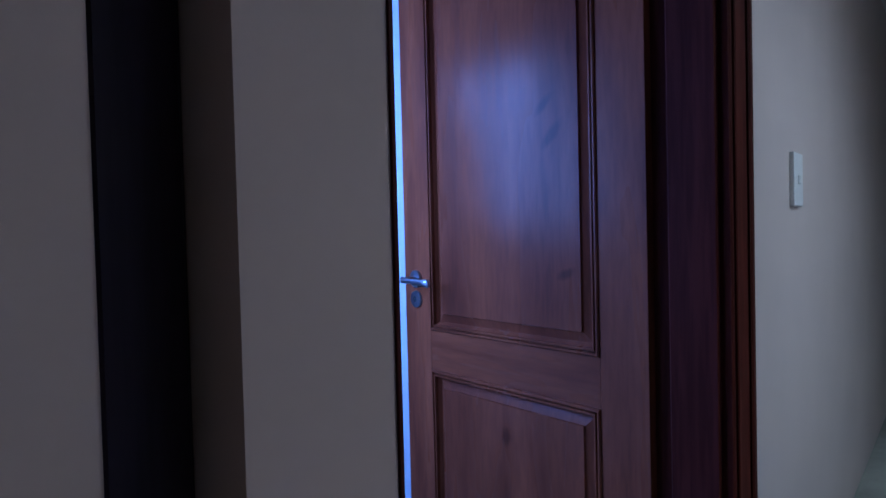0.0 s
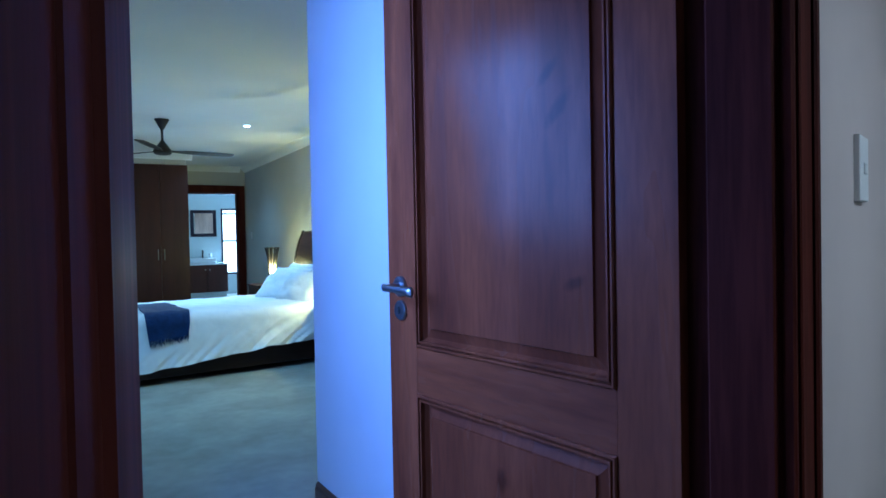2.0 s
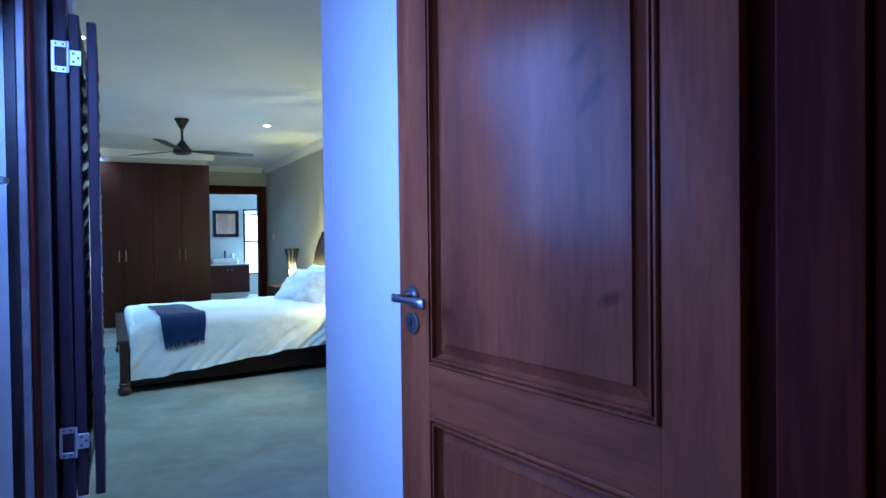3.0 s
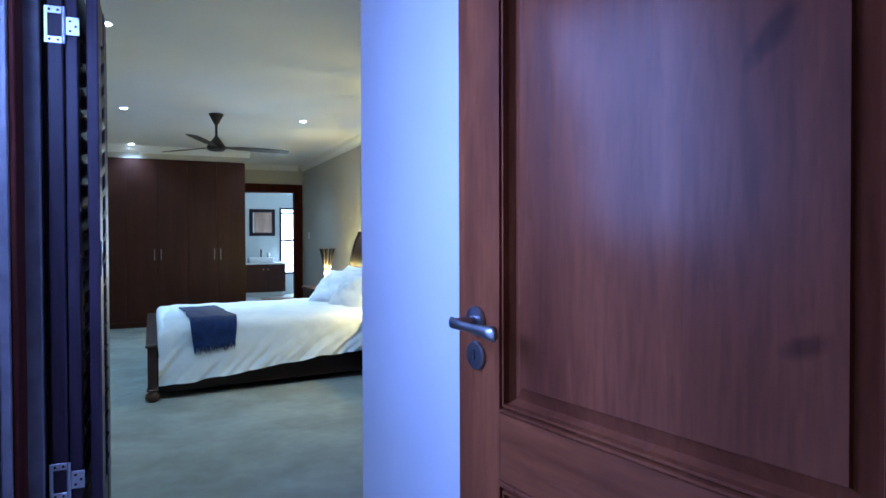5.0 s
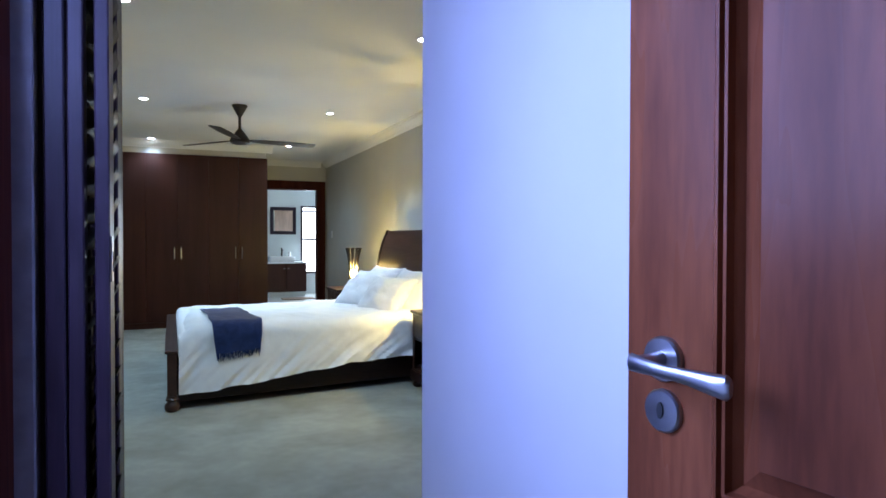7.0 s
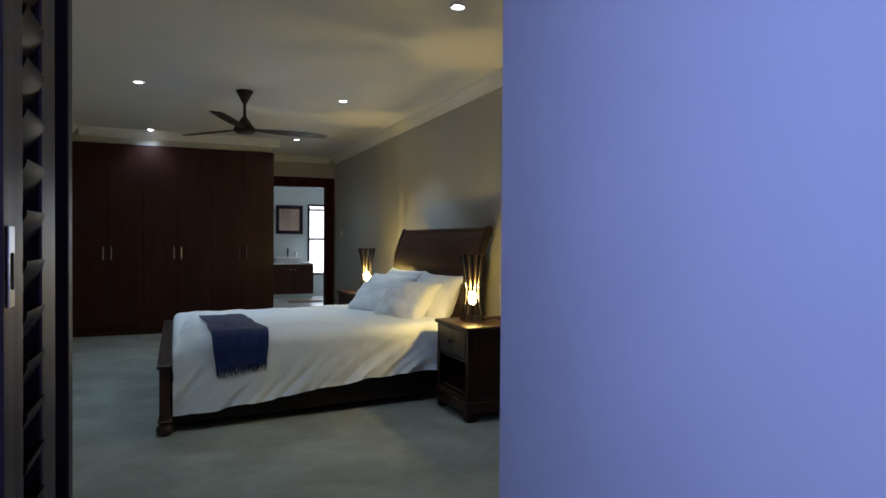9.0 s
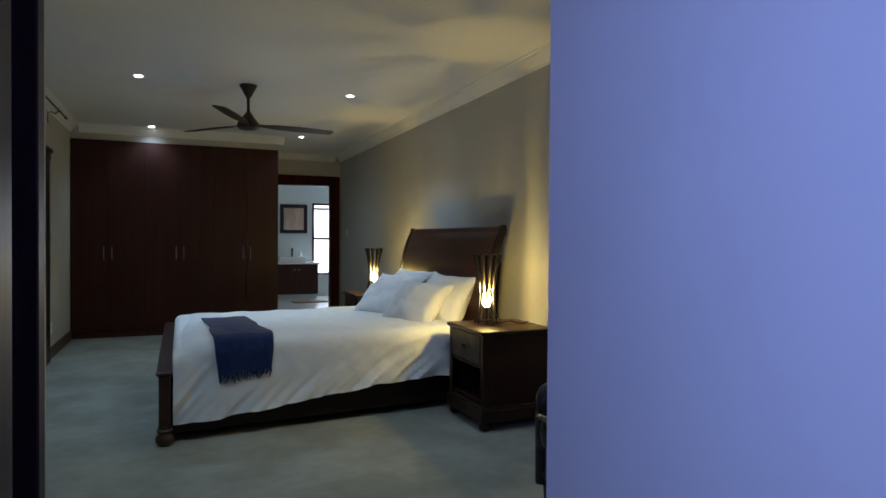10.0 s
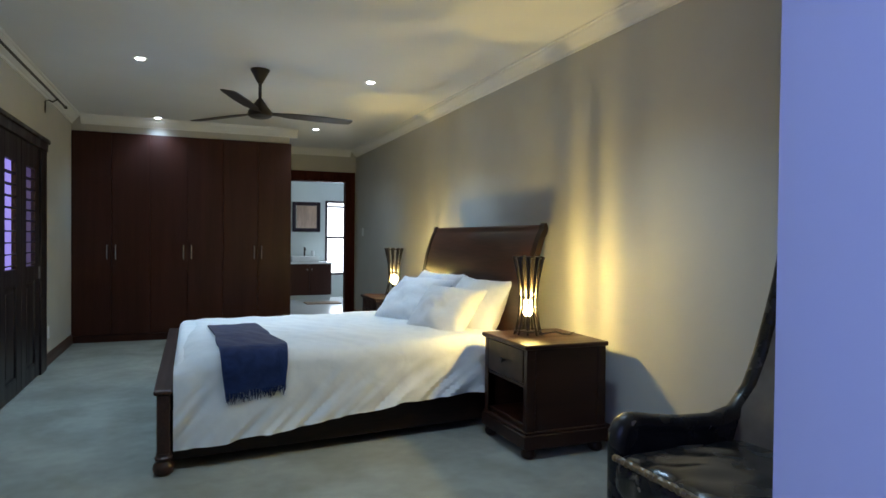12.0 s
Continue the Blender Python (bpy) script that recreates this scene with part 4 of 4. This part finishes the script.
# ---- bedroom: shuttered garden doors on the west wall ----
def shuttered_door():
    fd = root("door_4", pose(-0.57, 6.29, 0), "dark panelled doors with louvred upper panels", "door", kind="structure")
    L, H = 2.16, 1.95
    part("head", boxes((-0.01, -0.03, H - 0.09, 0.05, L + 0.04, H), (0.05, -0.05, H - 0.02, 0.065, L + 0.06, H + 0.015), bev=0.004), M_DARK, fd)
    part("jamb", boxes((-0.01, L - 0.20, 0, 0.045, L + 0.02, H - 0.09), bev=0.004), M_DARK, fd)
    part("jamb", boxes((-0.01, -0.02, 0, 0.045, 0.20, H - 0.09), bev=0.004), M_DARK, fd)
    n = 3
    w = (L - 0.40) / n
    for i in range(n):
        a = 0.20 + i * w
        b = a + w
        leaf = part("leaf", boxes((0.0, a + 0.002, 0.01, 0.032, a + 0.145, H - 0.092), (0.0, b - 0.145, 0.01, 0.032, b - 0.002, H - 0.092), (0.0, a + 0.145, 0.01, 0.032, b - 0.145, 0.12), (0.0, a + 0.145, 0.80, 0.032, b - 0.145, 0.91), (0.0, a + 0.145, 1.68, 0.032, b - 0.145, H - 0.092), bev=0.002), M_DARK, fd)
        bm = frame_loops(B(), a + 0.145, 0.12, b - 0.145, 0.80, [(0, 0.028), (0.012, 0.030), (0.018, 0.018), (0.05, 0.022), (0.052, 0.024)])
        bmesh.ops.transform(bm, matrix=Matrix(((0, 1, 0, 0), (1, 0, 0, 0), (0, 0, 1, 0), (0, 0, 0, 1))), verts=bm.verts)
        part("panel", bm, M_DARK, leaf)
        z = 0.935
        while z < 1.67:
            prof = [(0.026 * math.cos(2 * math.pi * k / 10), 0.005 * math.sin(2 * math.pi * k / 10)) for k in range(10)]
            ca, sa = math.cos(radians(6)), math.sin(radians(6))
            part("slat", extrude(B(), prof, lambda p, q, t: (0.016 + p * ca - q * sa, t, z + p * sa + q * ca), a + 0.145, b - 0.145), M_DARK, leaf)
            z += 0.082
        if i % 2 == 0:
            part("bolt", boxes((0.032, b - 0.05, 0.80, 0.044, b - 0.03, 0.90), bev=0.002), M_STEEL, leaf, "small steel bolt")
    return fd


shuttered_door()
solid("backdrop_west", boxes((-1.42, 5.2, 0.0, -1.40, 14.5, 2.4)), M_SKYVIOLET, "plain violet evening light outside", "backdrop", kind="structure")

rod = root("curtain_rod", pose(-0.48, 0, 2.352), "thin dark curtain rod on wire brackets near the cornice", "curtain rod")
part("rod", tube(B(), [(0, 5.4, 0), (0, 9.02, 0)], 0.009, 10), M_ROD, rod, "", True)
part("finial", tube(B(), [(0, 9.01, 0), (0, 9.03, 0), (0, 9.07, 0)], [0.009, 0.015, 0.012], 10), M_ROD, rod, "", True)
for y in (8.62, 5.8):
    part("bracket", tube(B(), [(-0.088, y, -0.13), (-0.088, y, -0.03), (-0.06, y, -0.02), (-0.03, y, -0.035), (0, y, -0.012), (0.012, y, 0.0)], 0.006, 8), M_ROD, rod, "", True)


# ---- bathroom seen through the doorway ----
def bathroom():
    van = root("vanity", pose(0.068, 13.85, -0.03), "dark wooden bathroom vanity under a pale worktop", "vanity")
    part("body", boxes((1.9, 0.0, 0.13, 2.955, 0.49, 0.70)), M_WARD, van)
    part("plinth", boxes((1.9, 0.03, 0.037, 2.94, 0.48, 0.13)), M_BATH, van, "pale plinth")
    for a, b in ((1.9, 2.18), (2.184, 2.548), (2.552, 2.952)):
        dr = part("door", boxes((a, -0.018, 0.14, b, 0.0, 0.695), bev=0.002), M_WARD, van)
        kx = b - 0.04 if a < 2.4 else a + 0.04
        bm = lathe(B(), [(0.008, 0.0), (0.015, 0.014), (0.012, 0.022)], 12)
        bmesh.ops.transform(bm, matrix=pose(kx, -0.018, 0.60, 90, 0, 0), verts=bm.verts)
        part("knob", bm, M_STEEL, dr, "round steel knob", True)
    part("worktop", boxes((1.88, -0.03, 0.70, 2.985, 0.495, 0.735), bev=0.004), M_CERAMIC, van, "pale stone worktop")
    bs = root("basin", pose(2.57, 14.08, 0.705), "white rectangular counter basin on the vanity", "basin")
    bm = box(B(), -0.26, -0.18, 0.0, 0.24, 0.18, 0.10, 0.012, 2)
    part("bowl", bm, M_CERAMIC, bs, "", True)
    part("hollow", boxes((-0.23, -0.15, 0.098, 0.21, 0.15, 0.1015)), M_WHITE, bs)
    tp = root("tap", pose(2.60, 14.29, 0.705), "dark slim basin tap behind the basin", "tap")
    part("body", lathe(B(), [(0.022, 0.0), (0.016, 0.02), (0.016, 0.26), (0.012, 0.27)], 14), M_FAN, tp, "", True)
    part("spout", tube(B(), [(0, 0, 0.23), (0, -0.06, 0.24), (0, -0.11, 0.22)], 0.010, 10), M_FAN, tp, "", True)
    solid("cup", lathe(B(), [(0.030, 0.806), (0.036, 0.90), (0.033, 0.90), (0.028, 0.812)], 18, 2.73, 14.15), M_CERAMIC, "small white cup on the basin edge", "cup", smooth=True)
    mr = root("mirror", pose(2.645, 14.398, 1.545), "wall mirror in a wide dark wooden frame", "mirror")
    bm = frame_loops(B(), -0.265, -0.285, 0.265, 0.285, [(0, 0), (0, -0.03), (0.006, -0.034), (0.060, -0.026), (0.068, -0.018), (0.07, -0.008)], False)
    part("frame", bm, M_SHUT, mr)
    part("glass", boxes((-0.20, -0.010, -0.22, 0.20, -0.004, 0.22)), M_MIRROR, mr)
    # unseen panel, added so that the mirror reflects something brown
    solid("cupboard", boxes((2.88, 11.562, 0.01, 3.58, 11.62, 2.04), bev=0.004), M_CUPB, "plain brown panel added out of view for the mirror to reflect", "cupboard")
    wn_ = root("window_1", pose(0.06, 14.40, -0.065), "tall dark framed bathroom window, brightly lit", "window", kind="structure")
    fr = part("frame", boxes((2.95, -0.02, 0.50, 2.99, 0.05, 1.93), (3.46, -0.02, 0.50, 3.50, 0.05, 1.93), (2.99, -0.02, 1.89, 3.46, 0.05, 1.93), (2.99, -0.02, 0.50, 3.46, 0.05, 0.54), (2.99, -0.01, 1.205, 3.46, 0.04, 1.245), bev=0.003), M_SHUT, wn_)
    part("blind", boxes((2.99, -0.018, 1.80, 3.46, 0.02, 1.835), bev=0.003), M_SHUT, wn_, "dark blind rail")
    for a, b in ((0.54, 1.205), (1.245, 1.89)):
        p = part("pane", boxes((2.99, 0.020, a, 3.46, 0.026, b)), M_GLASS, wn_)
        p.visible_shadow = False
    solid("bath_mat", box(B(), 2.45, 13.10, 0.006, 3.05, 13.42, 0.022, 0.006, 2), M_MAT, "thin woven brown bath mat on the floor", "mat")
    solid("backdrop_bathroom", boxes((2.2, 15.4, 0.0, 4.6, 15.42, 2.6)), M_SKYWHITE, "plain bright overcast light outside", "backdrop", kind="structure")


bathroom()
